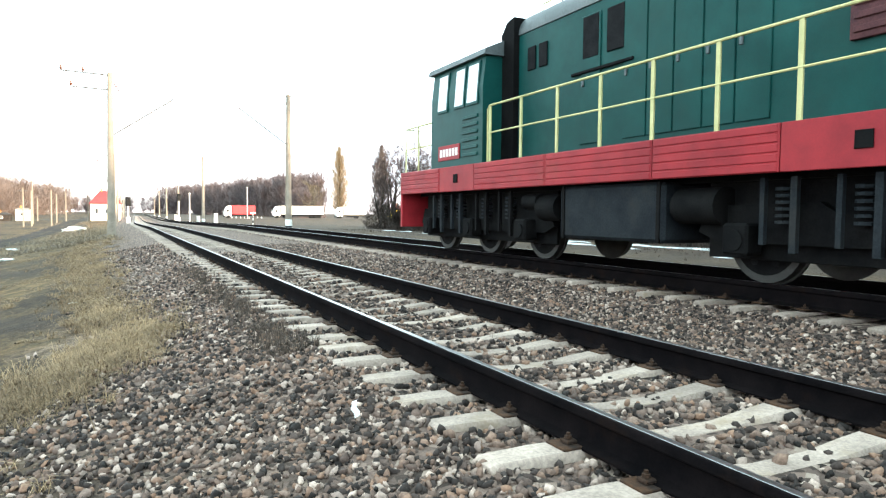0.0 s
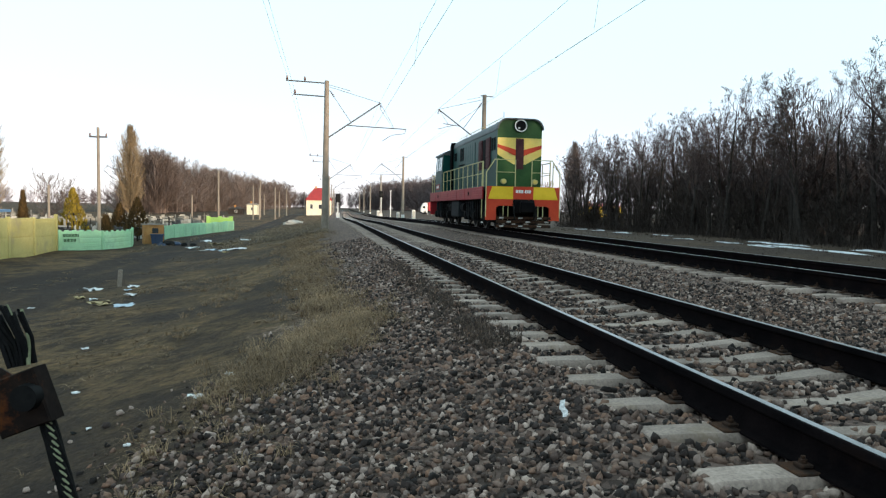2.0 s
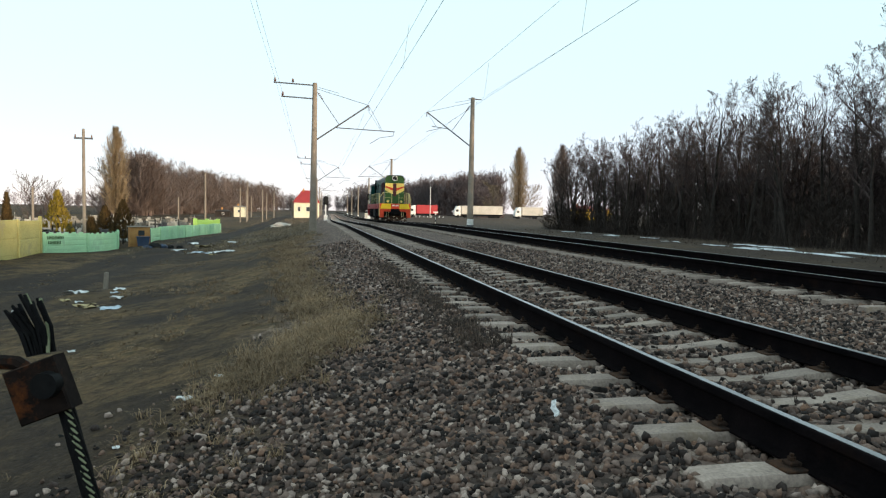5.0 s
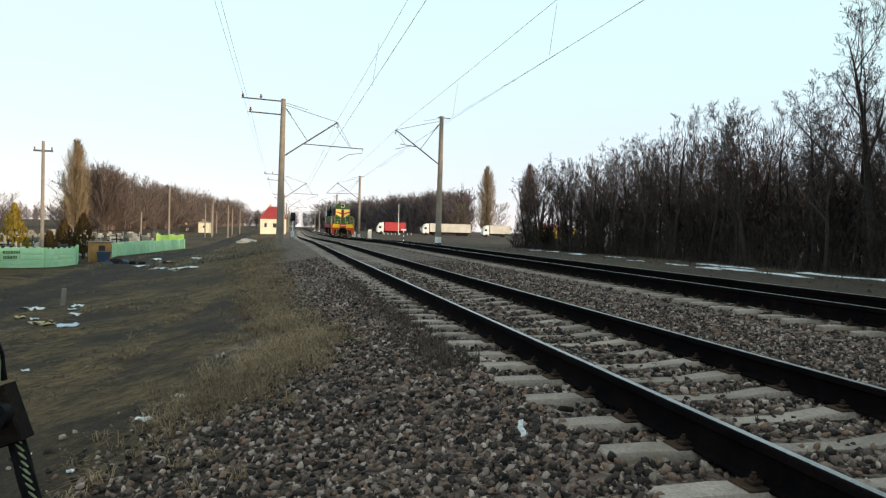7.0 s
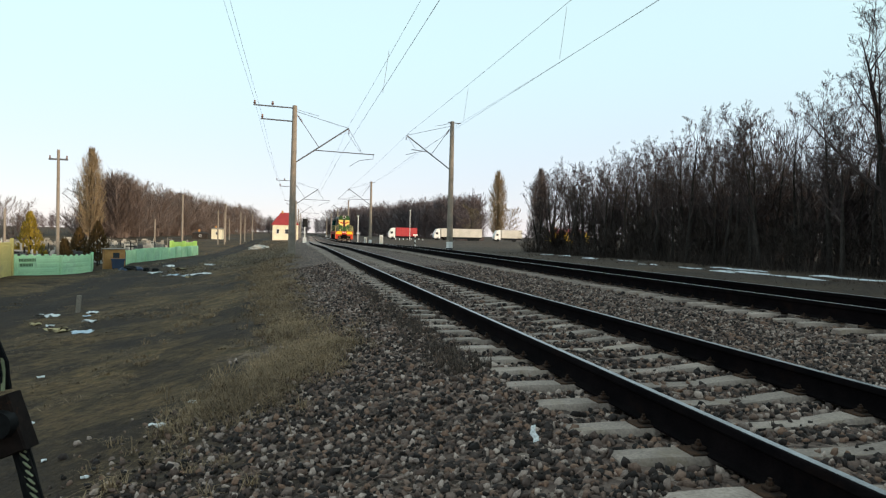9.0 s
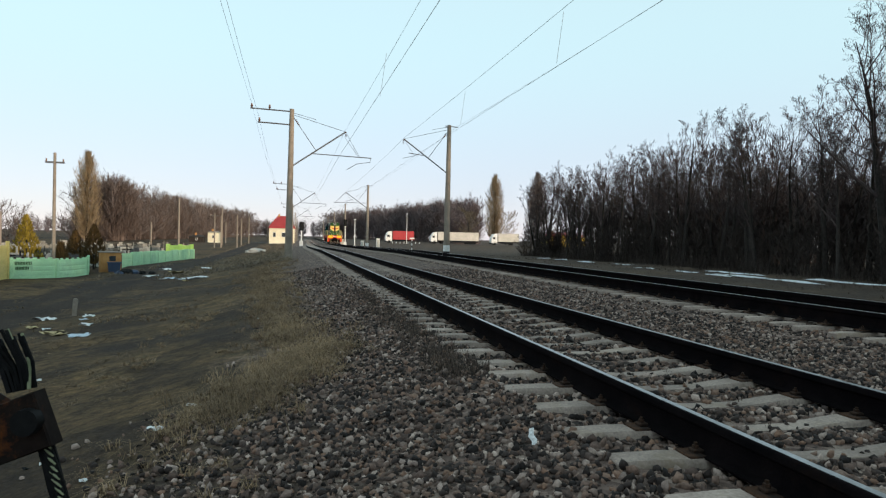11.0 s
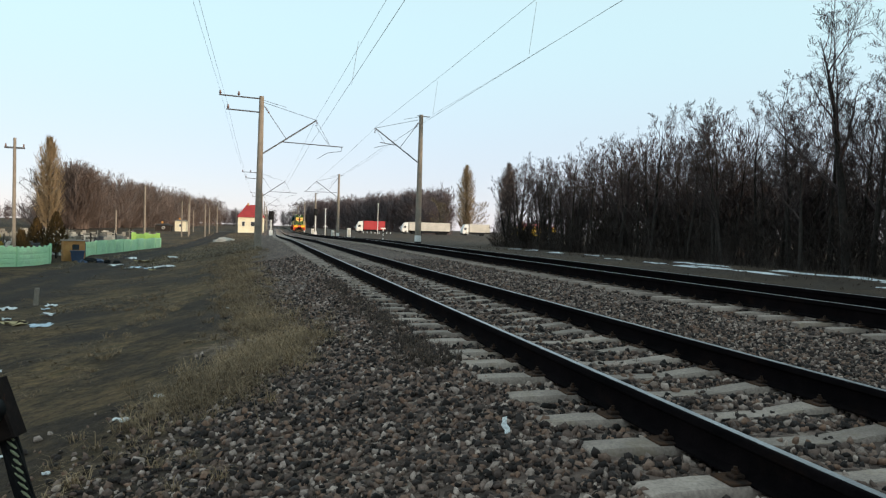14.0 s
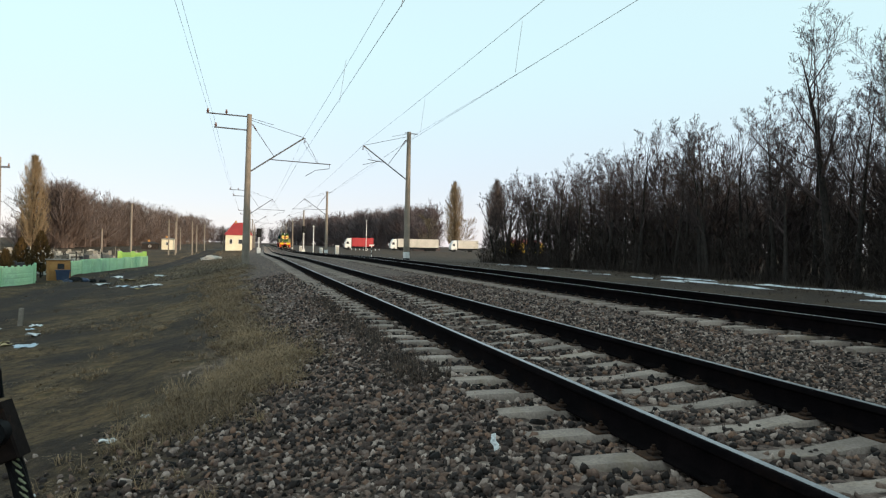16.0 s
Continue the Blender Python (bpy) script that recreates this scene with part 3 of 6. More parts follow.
    v = np.einsum("nij,nkj->nki", rot, v) * s[:, None, 3:4] + s[:, None, :3]
    f = (tri[None] + 12 * np.arange(n)[:, None, None]).reshape(-1, 3)
    me = bpy.data.meshes.new("ballast")
    v = v.reshape(-1, 3)
    me.vertices.add(len(v))
    me.vertices.foreach_set("co", v.ravel())
    me.loops.add(f.size)
    me.loops.foreach_set("vertex_index", f.ravel().astype(np.int32))
    me.polygons.add(len(f))
    me.polygons.foreach_set("loop_start", np.arange(0, f.size, 3, dtype=np.int32))
    me.update(calc_edges=True)
    me.validate()
    me.materials.append(STONE)
    tagged(new("ballast", me), "grey and brown crushed stone ballast", "ballast", kind="stuff")


stones()


# ---- locomotive ----
def loco():
    """Diesel shunter; its near end lies at y = 0, rail heads at z = 0."""
    root = thing("diesel_locomotive", "green and red diesel locomotive with yellow chevrons on the track", "locomotive")
    L = 15.15
    # frame and sill
    mb = MB().box(-1.5, 1.5, 0.25, L - 0.1, 1.72, 1.80)
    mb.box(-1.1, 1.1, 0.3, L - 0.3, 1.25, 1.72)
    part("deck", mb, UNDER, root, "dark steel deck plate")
    for s in (-1, 1):
        edges = [0.85, 2.75, 4.55, 6.45, 8.9, 11.35, 12.9, L - 0.05]
        for i in range(len(edges) - 1):
            a, b = edges[i] + 0.006, edges[i + 1] - 0.006
            plain = i in (1, 5)
            mb = MB()
            mb.box(s * 1.5 - 0.02, s * 1.5 + 0.02, a, b, 1.30, 1.83, 0.006)
            sill = part("side_sill", mb, LRED, root, "red painted side sill")
            if not plain:
                for k in range(5):
                    z = 1.305 + k * 0.106
                    part("sill_rib", MB().box(s * 1.5 - 0.03, s * 1.5 + 0.03, a + 0.02, b - 0.02, z, z + 0.093, 0.010), LRED, sill)
            if plain:
                m2 = MB().box(s * 1.525 - 0.012, s * 1.525 + 0.012, (a + b) / 2 - 0.09, (a + b) / 2 + 0.09, 1.48, 1.66, 0.004)
                part("jacking_hole", m2, UNDER, sill, "dark square hole")
    # long hood with rounded roof shoulders
    hw = 0.93
    prof = [(-hw, 1.8), (hw, 1.8), (hw, 4.26)]
    for k in range(0, 9):
        a = math.pi / 2 * k / 8
        prof.append((hw - 0.42 + 0.42 * math.cos(a) if k else hw, 4.28 + 0.42 * math.sin(a)))
    for k in range(8, -1, -1):
        a = math.pi / 2 * k / 8
        prof.append((-(hw - 0.42 + 0.42 * math.cos(a)), 4.28 + 0.42 * math.sin(a)))
    prof.append((-hw, 4.26))
    wall = [(-hw, 1.8), (hw, 1.8), (hw, 4.25), (-hw, 4.25)]
    hood = part("hood", MB().prism(wall, 0.95, 10.75), LGREEN, root, "teal green painted engine hood")
    for a, b in ((0.965, 4.35), (4.37, 7.6), (7.62, 10.7)):
        part("hood_roof", MB().prism([(u * 1.02, w) for u, w in prof[2:]], a, b), LROOF, root, "grey rounded roof section", smooth=True)
    # end face of the hood
    endp = [(u, w) for u, w in prof]
    part("hood_end", MB().prism(endp, 0.90, 0.95), LDGREEN, root, "dark green hood end")
    arc = prof[3:-1]
    rim = MB()
    for y in (0.76, 0.98):
        rim.v += [(u * 1.05, y, 4.28 + (w - 4.28) * 1.10) for u, w in arc] + [(u * 0.99, y, 4.28 + (w - 4.28) * 0.97) for u, w in arc]
    na = len(arc)
    for k in range(na - 1):
        rim.f += [(k, k + 1, na + k + 1, na + k), (2 * na + k, 3 * na + k, 3 * na + k + 1, 2 * na + k + 1), (k, 2 * na + k, 2 * na + k + 1, k + 1), (na + k, na + k + 1, 3 * na + k + 1, 3 * na + k)]
    part("roof_rim", rim, LROOF, root, "dark rim over the hood end", smooth=True)
    # chevrons on the end face
    def plate(name, pts, material, y, label):
        part(name, MB().prism(pts, y - 0.006, y), material, root, label)
    plate("yellow_chevron", [(-hw, 3.92), (hw, 3.92), (hw, 3.20), (0.25, 2.80), (-0.25, 2.80), (-hw, 3.20)], LCREAM, 0.896, "pale yellow chevron")
    plate("red_chevron", [(-hw, 3.64), (-0.16, 3.42), (0.16, 3.42), (hw, 3.64), (hw, 3.50), (0.20, 3.17), (-0.20, 3.17), (-hw, 3.50)], LORANGE, 0.886, "red chevron stripe")
    plate("centre_stripe", [(-0.17, 3.90), (0.17, 3.90), (0.17, 2.60), (-0.17, 2.60)], SHUTTER, 0.877, "dark red centre stripe with soot")
    # headlamp
    lamp = part("headlamp", MB().tube([(0, 0.95, 4.43), (0, 0.80, 4.43)], [0.27, 0.27], 28), DARK, root, "large round headlamp", smooth=True)
    ring = MB()
    for k in range(28):
        a0, a1 = 2 * math.pi * k / 28, 2 * math.pi * (k + 1) / 28
        ring.add([(r * math.cos(a), y, 4.43 + r * math.sin(a)) for a in (a0, a1) for r in (0.218, 0.262) for y in (0.79, 0.765)],
                 [(0, 2, 6, 4), (1, 5, 7, 3), (2, 3, 7, 6), (0, 4, 5, 1)])
    part("headlamp_rim", ring, WHITE, lamp, "white ring")
    part("reflector", MB().tube([(-0.07, 0.80, 4.33), (-0.07, 0.785, 4.33)], 0.05, 16), LAMPGLASS, lamp, "pale lamp glass")
    for s in (-1, 1):
        b = part("marker_lamp", MB().tube([(s * 0.66, 0.92, 2.06), (s * 0.66, 0.78, 2.06)], [0.125, 0.115], 18), RAILING, root, "round buffer lamp", smooth=True)
        part("lamp_lens", MB().tube([(s * 0.66, 0.79, 2.06), (s * 0.66, 0.772, 2.06)], 0.09, 16), LCREAM, b)
    # hood side doors, windows, shutters
    for s in (-1, 1):
        x = s * hw
        def panel(name, y0, y1, z0, z1, d, material, label="", parent=hood, b=0.008):
            return part(name, MB().box(min(x, x + s * d), max(x, x + s * d), y0, y1, z0, z1, b), material, parent, label)
        for k in range(7):
            y = 5.15 + k * 0.52
            if k in (5,):
                continue
            d = panel("engine_door", y + 0.01, y + 0.50, 2.0, 4.10, 0.022, LGREEN)
            part("door_latch", MB().box(min(x, x + s * 0.05), max(x, x + s * 0.05), y + 0.40, y + 0.45, 2.95, 3.05, 0.006), LROOF, d)
        panel("open_shutter_bay", 2.15, 4.05, 2.70, 4.02, 0.012, DARK, "dark open radiator bay")
        for y0, y1 in ((2.05, 2.75), (3.55, 4.2)):
            sh = panel("radiator_shutter", y0, y1, 2.68, 4.04, 0.055, SHUTTER, "dark red radiator shutter")
            for k in range(9):
                z = 2.75 + k * 0.14
                part("shutter_slat", MB().box(min(x + s * 0.055, x + s * 0.075), max(x + s * 0.055, x + s * 0.075), y0 + 0.05, y1 - 0.05, z, z + 0.07, 0.006), SHUTTER, sh)
        for y0, y1 in ((1.22, 1.48), (1.62, 1.88)):
            panel("intake_grille", y0, y1, 3.42, 3.96, 0.02, DARK, "dark intake grille")
        for y0, y1 in ((7.72, 8.12), (8.32, 8.72), (9.75, 10.0), (10.12, 10.37)):
            small = y0 > 9
            panel("hood_window", y0, y1, 3.52 if small else 3.40, 3.95 if small else 4.08, 0.03, DARK, "dark window opening")
        panel("side_ledge", 7.5, 9.0, 3.16, 3.21, 0.05, UNDER)
        # roof hand rail
        mb = MB()
        mb.tube([(s * 0.62, 1.4, 4.82), (s * 0.62, 10.4, 4.82)], 0.014, 6)
        for k in range(9):
            y = 1.4 + k * 1.125
            mb.tube([(s * 0.62, y, 4.5), (s * 0.62, y, 4.82)], 0.012, 5)
        part("roof_hand_rail", mb, RAILING, root)
        # walkway railing
        rail_mb = MB().tube([(s * 1.42, 1.22, 1.82), (s * 1.42, 1.22, 2.86), (s * 1.42, 1.29, 2.92), (s * 1.42, 10.9, 2.92), (s * 1.42, 10.98, 2.86), (s * 1.42, 10.98, 1.82)], 0.021, 8)
        rail_mb.tube([(s * 1.42, 1.22, 2.40), (s * 1.42, 10.98, 2.40)], 0.016, 6)
        rl = part("walkway_railing", rail_mb, RAILING, root, "pale yellow tubular handrail", smooth=True)
        for k in range(9):
            y = 2.25 + k * 1.08
            part("railing_post", MB().box(s * 1.42 - 0.012, s * 1.42 + 0.012, y - 0.03, y + 0.03, 1.80, 2.92), RAILING, rl)
    for y in (2.3, 10.2):
        part("roof_aerial", MB().tube([(-0.33, y, 4.6), (-0.33, y, 5.2)], 0.012, 6), UNDER, root)
    part("exhaust_stack", MB().box(-0.3, 0.3, 6.2, 6.9, 4.64, 4.84, 0.03), UNDER, root)
    part("roof_fan_cover", MB().tube([(0, 2.7, 4.64), (0, 2.7, 4.78)], [0.62, 0.55], 24), LROOF, root, smooth=True)
    # sooty step between hood and cab, then the cab
    part("sloping_fairing", MB().prism([(10.70, 1.8), (11.15, 1.8), (11.15, 4.35), (10.95, 4.55), (10.70, 4.6)], -1.05, 1.05, "x"), UNDER, root, "soot-blackened fairing before the cab")
    cw = 1.46
    cab_prof = [(-cw, 1.8), (cw, 1.8), (cw, 3.35), (cw - 0.07, 3.95), (-cw + 0.07, 3.95), (-cw, 3.35)]
    cab = part("cab", MB().prism(cab_prof, 11.12, 13.45), LGREEN, root, "teal green driver's cab")
    rp = [(-cw - 0.02, 3.93), (cw + 0.02, 3.93), (cw - 0.02, 4.05), (cw - 0.45, 4.25), (0, 4.33), (-cw + 0.45, 4.25), (-cw + 0.02, 4.05)]
    part("cab_roof", MB().prism(rp, 11.05, 13.62), LROOF, cab, "grey curved cab roof", smooth=True)
    for s in (-1, 1):
        for y0, y1 in ((11.28, 11.78), (11.86, 12.32), (12.62, 13.12)):
            fr = MB().prism([(s * (cw + 0.012), 3.02), (s * (cw + 0.03), 3.02), (s * (cw - 0.028), 3.86), (s * (cw - 0.05), 3.86)], y0, y1)
            w = part("cab_window", fr, LGREEN, cab, "cab side window")
            part("pane", MB().prism([(s * (cw + 0.02), 3.07), (s * (cw + 0.034), 3.07), (s * (cw - 0.02), 3.81), (s * (cw - 0.04), 3.81)], y0 + 0.05, y1 - 0.05), SKYGLASS, w, "glass with the sky's reflection put into its pale colour")
        for k in range(6):
            z = 2.0 + k * 0.15
            part("cab_louvre", MB().box(min(s * cw, s * (cw + 0.025)), max(s * cw, s * (cw + 0.025)), 11.3, 11.95, z, z + 0.07, 0.01), LGREEN, cab)
        pl = part("number_plate", MB().box(min(s * cw, s * (cw + 0.02)), max(s * cw, s * (cw + 0.02)), 12.05, 13.05, 1.98, 2.30, 0.005), LRED, cab, "red plate with white marks")
        for k in range(6):
            y = 12.13 + k * 0.145
            part("plate_mark", MB().box(min(s * (cw + 0.018), s * (cw + 0.026)), max(s * (cw + 0.018), s * (cw + 0.026)), y, y + 0.10, 2.06, 2.22), WHITE, pl)
    part("far_platform_railing", MB().tube([(-1.4, L - 0.1, 1.8), (-1.4, L - 0.1, 2.9), (1.4, L - 0.1, 2.9), (1.4, L - 0.1, 1.8)], 0.02, 6)
         .tube([(-1.4, 13.5, 2.9), (-1.4, L - 0.1, 2.9)], 0.02, 6).tube([(-1.4, 14.3, 1.8), (-1.4, 14.3, 2.9)], 0.02, 6).tube([(-1.4, 13.5, 2.4), (-1.4, L - 0.1, 2.4)], 0.016, 6), RAILING, root)
    part("far_end_plate", MB().box(-1.5, 1.5, L - 0.1, L, 0.5, 1.82, 0.01), LRED, root)
    # near end: buffer beam with openings, yellow panels
    mb = MB().prism([(-1.52, 0.42), (-1.10, 0.42), (-1.10, 0.95), (-0.98, 1.02), (0.98, 1.02), (1.10, 0.95), (1.10, 0.42), (1.52, 0.42), (1.52, 1.83), (-1.52, 1.83)], 0.20, 0.30)
    bb = part("end_beam", mb, LORANGE, root, "orange-red end beam")
    for s in (-1, 1):
        part("yellow_panel", MB().prism([(s * 0.42, 1.30), (s * 0.42, 1.82), (s * 1.28, 1.82), (s * 1.44, 1.30)], 0.188, 0.20), LYELLOW, bb, "bright yellow panel")
    for k in range(3):
        part("plate_mark", MB().box(-0.30 + k * 0.105, -0.215 + k * 0.105, 0.190, 0.20, 1.56, 1.69), WHITE, bb)
        part("plate_mark", MB().box(0.06 + k * 0.09, 0.13 + k * 0.09, 0.190, 0.20, 1.56, 1.69), WHITE, bb)
    cp = MB().box(-0.16, 0.16, -0.35, 0.3, 0.78, 1.10, 0.04).box(-0.30, 0.28, -0.55, -0.3, 0.72, 1.22, 0.06).box(-0.42, 0.42, 0.02, 0.24, 0.68, 1.30, 0.05)
    part("coupler", cp, UNDER, root, "black automatic coupler")
    for s in (-1, 1):
        part("brake_hose", MB().tube([(s * 0.42, 0.18, 1.1), (s * 0.44, -0.05, 0.95), (s * 0.42, -0.1, 0.6), (s * 0.38, 0.0, 0.45)], 0.03, 7), RUBBER, root, smooth=True)
    for s in (-1, 1):
        for x in (0.62, 0.82):
            part("beam_bracket", MB().box(s * x - 0.014, s * x + 0.014, 0.16, 0.20, 0.44, 1.02), RAILING, bb)
    for z in (0.12, 0.30, 0.46):
        pb = part("pilot_board", MB().box(-1.12, 1.12, 0.04, 0.12, z, z + 0.12, 0.008), RUST, root, "worn wooden pilot board")
        for k in range(3):
            x = -1.0 + k * 0.78 + (0.3 if z == 0.30 else 0)
            part("white_stripe", MB().box(x, x + 0.17, 0.034, 0.04, z + 0.03, z + 0.09), GRAVEL, pb, "worn white stripe")
    # near end railing and steps
    for s in (-1, 1):
        mb = MB().tube([(s * 1.52, 0.22, 0.55), (s * 1.52, 0.22, 2.40), (s * 1.18, 0.22, 2.94), (s * 0.2, 0.22, 2.94)], 0.026, 8)
        mb.tube([(s * 1.10, 0.22, 1.82), (s * 1.10, 0.22, 2.94)], 0.021, 6).tube([(s * 0.34, 0.22, 1.82), (s * 0.34, 0.22, 2.94)], 0.021, 6)
        mb.tube([(s * 0.34, 0.22, 2.42), (s * 1.15, 0.22, 2.42)], 0.016, 6)
        part("end_railing", mb, RAILING, root, "pale yellow end handrail", smooth=True)
        mb = MB().tube([(s * 1.50, 1.05, 0.5), (s * 1.50, 1.05, 2.86)], 0.022, 8)
        part("step_handrail", mb, RAILING, root, smooth=True)
        st = MB()
        for z in (0.45, 0.85, 1.25):
            st.box(min(s * 1.1, s * 1.48), max(s * 1.1, s * 1.48), 0.34, 1.0, z, z + 0.035)
        st.box(s * 1.12 - 0.02, s * 1.12 + 0.02, 0.32, 1.02, 0.42, 1.3)
        part("steps", st, UNDER, root, "dark steel footsteps")
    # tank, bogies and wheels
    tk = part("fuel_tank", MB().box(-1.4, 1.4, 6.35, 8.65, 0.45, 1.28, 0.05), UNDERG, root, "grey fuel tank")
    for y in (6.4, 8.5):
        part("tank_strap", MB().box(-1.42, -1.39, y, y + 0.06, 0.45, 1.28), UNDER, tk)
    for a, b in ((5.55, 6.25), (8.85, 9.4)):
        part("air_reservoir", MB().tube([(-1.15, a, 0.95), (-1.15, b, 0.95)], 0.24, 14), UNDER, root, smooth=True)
    # plain boxes in the motors' place, added to block the bright gaps
    part("motor_filler", MB().box(-0.66, 0.66, 0.9, 6.2, 0.40, 1.28, 0.05), UNDER, root)
    part("motor_filler", MB().box(-0.66, 0.66, 8.8, 14.6, 0.40, 1.28, 0.05), UNDER, root)
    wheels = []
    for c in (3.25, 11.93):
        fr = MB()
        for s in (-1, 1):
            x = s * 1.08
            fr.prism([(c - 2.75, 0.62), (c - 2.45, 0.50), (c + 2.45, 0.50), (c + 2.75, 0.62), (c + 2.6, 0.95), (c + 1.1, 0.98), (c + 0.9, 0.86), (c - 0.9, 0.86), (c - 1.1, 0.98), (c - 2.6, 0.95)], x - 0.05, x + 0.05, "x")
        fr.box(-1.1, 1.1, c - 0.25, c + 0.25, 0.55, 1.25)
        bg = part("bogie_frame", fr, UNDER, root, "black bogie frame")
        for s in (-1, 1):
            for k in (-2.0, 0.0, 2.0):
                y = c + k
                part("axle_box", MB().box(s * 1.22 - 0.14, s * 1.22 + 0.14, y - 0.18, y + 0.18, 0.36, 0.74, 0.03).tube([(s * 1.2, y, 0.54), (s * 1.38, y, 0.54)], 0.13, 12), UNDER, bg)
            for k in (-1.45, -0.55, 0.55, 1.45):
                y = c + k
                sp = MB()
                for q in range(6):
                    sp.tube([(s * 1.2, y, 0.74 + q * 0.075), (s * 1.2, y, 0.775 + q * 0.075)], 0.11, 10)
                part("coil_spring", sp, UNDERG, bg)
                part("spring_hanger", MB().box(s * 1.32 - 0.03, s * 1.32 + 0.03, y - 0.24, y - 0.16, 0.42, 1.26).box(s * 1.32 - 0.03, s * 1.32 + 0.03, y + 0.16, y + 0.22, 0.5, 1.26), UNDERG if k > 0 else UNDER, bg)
            # plain plate added to hide the wheels behind one dark mass
            part("wheel_cover_plate", MB().box(s * 0.99 - 0.03, s * 0.99 + 0.03, c - 2.68, c + 2.68, 0.30, 1.27, 0.01), UNDER, bg, "plain black plate added over the upper wheels")
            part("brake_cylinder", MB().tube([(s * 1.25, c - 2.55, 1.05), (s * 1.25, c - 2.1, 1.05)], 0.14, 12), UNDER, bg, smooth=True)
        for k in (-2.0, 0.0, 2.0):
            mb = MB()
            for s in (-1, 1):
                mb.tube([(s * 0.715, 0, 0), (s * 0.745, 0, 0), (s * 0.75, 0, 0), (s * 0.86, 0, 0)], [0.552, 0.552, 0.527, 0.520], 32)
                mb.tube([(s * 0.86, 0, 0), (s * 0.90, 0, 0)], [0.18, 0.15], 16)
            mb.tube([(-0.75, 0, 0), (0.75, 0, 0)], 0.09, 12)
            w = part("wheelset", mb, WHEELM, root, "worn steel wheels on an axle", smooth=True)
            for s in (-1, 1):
                # black disc laid over the centre, leaving the tyre lighter
                part("wheel_centre", MB().tube([(s * 0.858, 0, 0), (s * 0.866, 0, 0)], 0.43, 28), UNDER, w, "black disc over the wheel centre")
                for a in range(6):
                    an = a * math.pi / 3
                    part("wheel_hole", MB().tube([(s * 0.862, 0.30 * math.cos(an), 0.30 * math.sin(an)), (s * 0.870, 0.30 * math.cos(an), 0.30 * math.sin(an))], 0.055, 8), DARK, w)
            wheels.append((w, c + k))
    # full width of 3.15 m over the sills
    turned = {w.name for w, y in wheels}
    for ob in root.children_recursive:
        if ob.name not in turned and (ob.parent is None or ob.parent.name not in turned):
            ob.data.transform(Matrix.Diagonal((1.05, 1, 1, 1)))
    return root, wheels


LOCO, WHEELS = loco()
LOCO_Y = [(0.0, 0.55), (0.3, 4.0), (0.5, 6.4), (0.7, 9.0), (1.0, 13.05), (1.5, 20.1), (2.5, 33.6), (3.5, 47.0), (4.5, 60.5), (7.0, 95.0), (9.0, 122.5), (11.5, 155.0),
          (12.5, 167.0), (14.5, 189.0), (16.0, 204.0)]


def loco_y(t):
    return float(np.interp(t, [a for a, b in LOCO_Y], [b for a, b in LOCO_Y]))


def motions():
    walk(LOCO, [(t, pose(TRACK2 + bend(y + 7)[0], y, RAISE2 + 0.1925 - bend(y + 7)[1])) for t, y in LOCO_Y])
    # wheels turn back over the top as the locomotive runs away
    rows_t = [i * 0.04 for i in range(401)]
    for w, y in WHEELS:
        walk(w, [(t, pose(0, y, 0.527, -math.degrees((loco_y(t) - 0.55) / 0.527))) for t in rows_t])


# ---- overhead line masts ----
def bar(a, b, r, n=6):
    return MB().tube([a, b], r, n)


def insulator(a, b):
    a, b = Vector(a), Vector(b)
    mb = MB()
    k = 4
    for i in range(k):
        p = a.lerp(b, (i + 0.2) / k)
        q = a.lerp(b, (i + 0.6) / k)
        mb.tube([p, q], [0.07, 0.045], 8)
    return mb


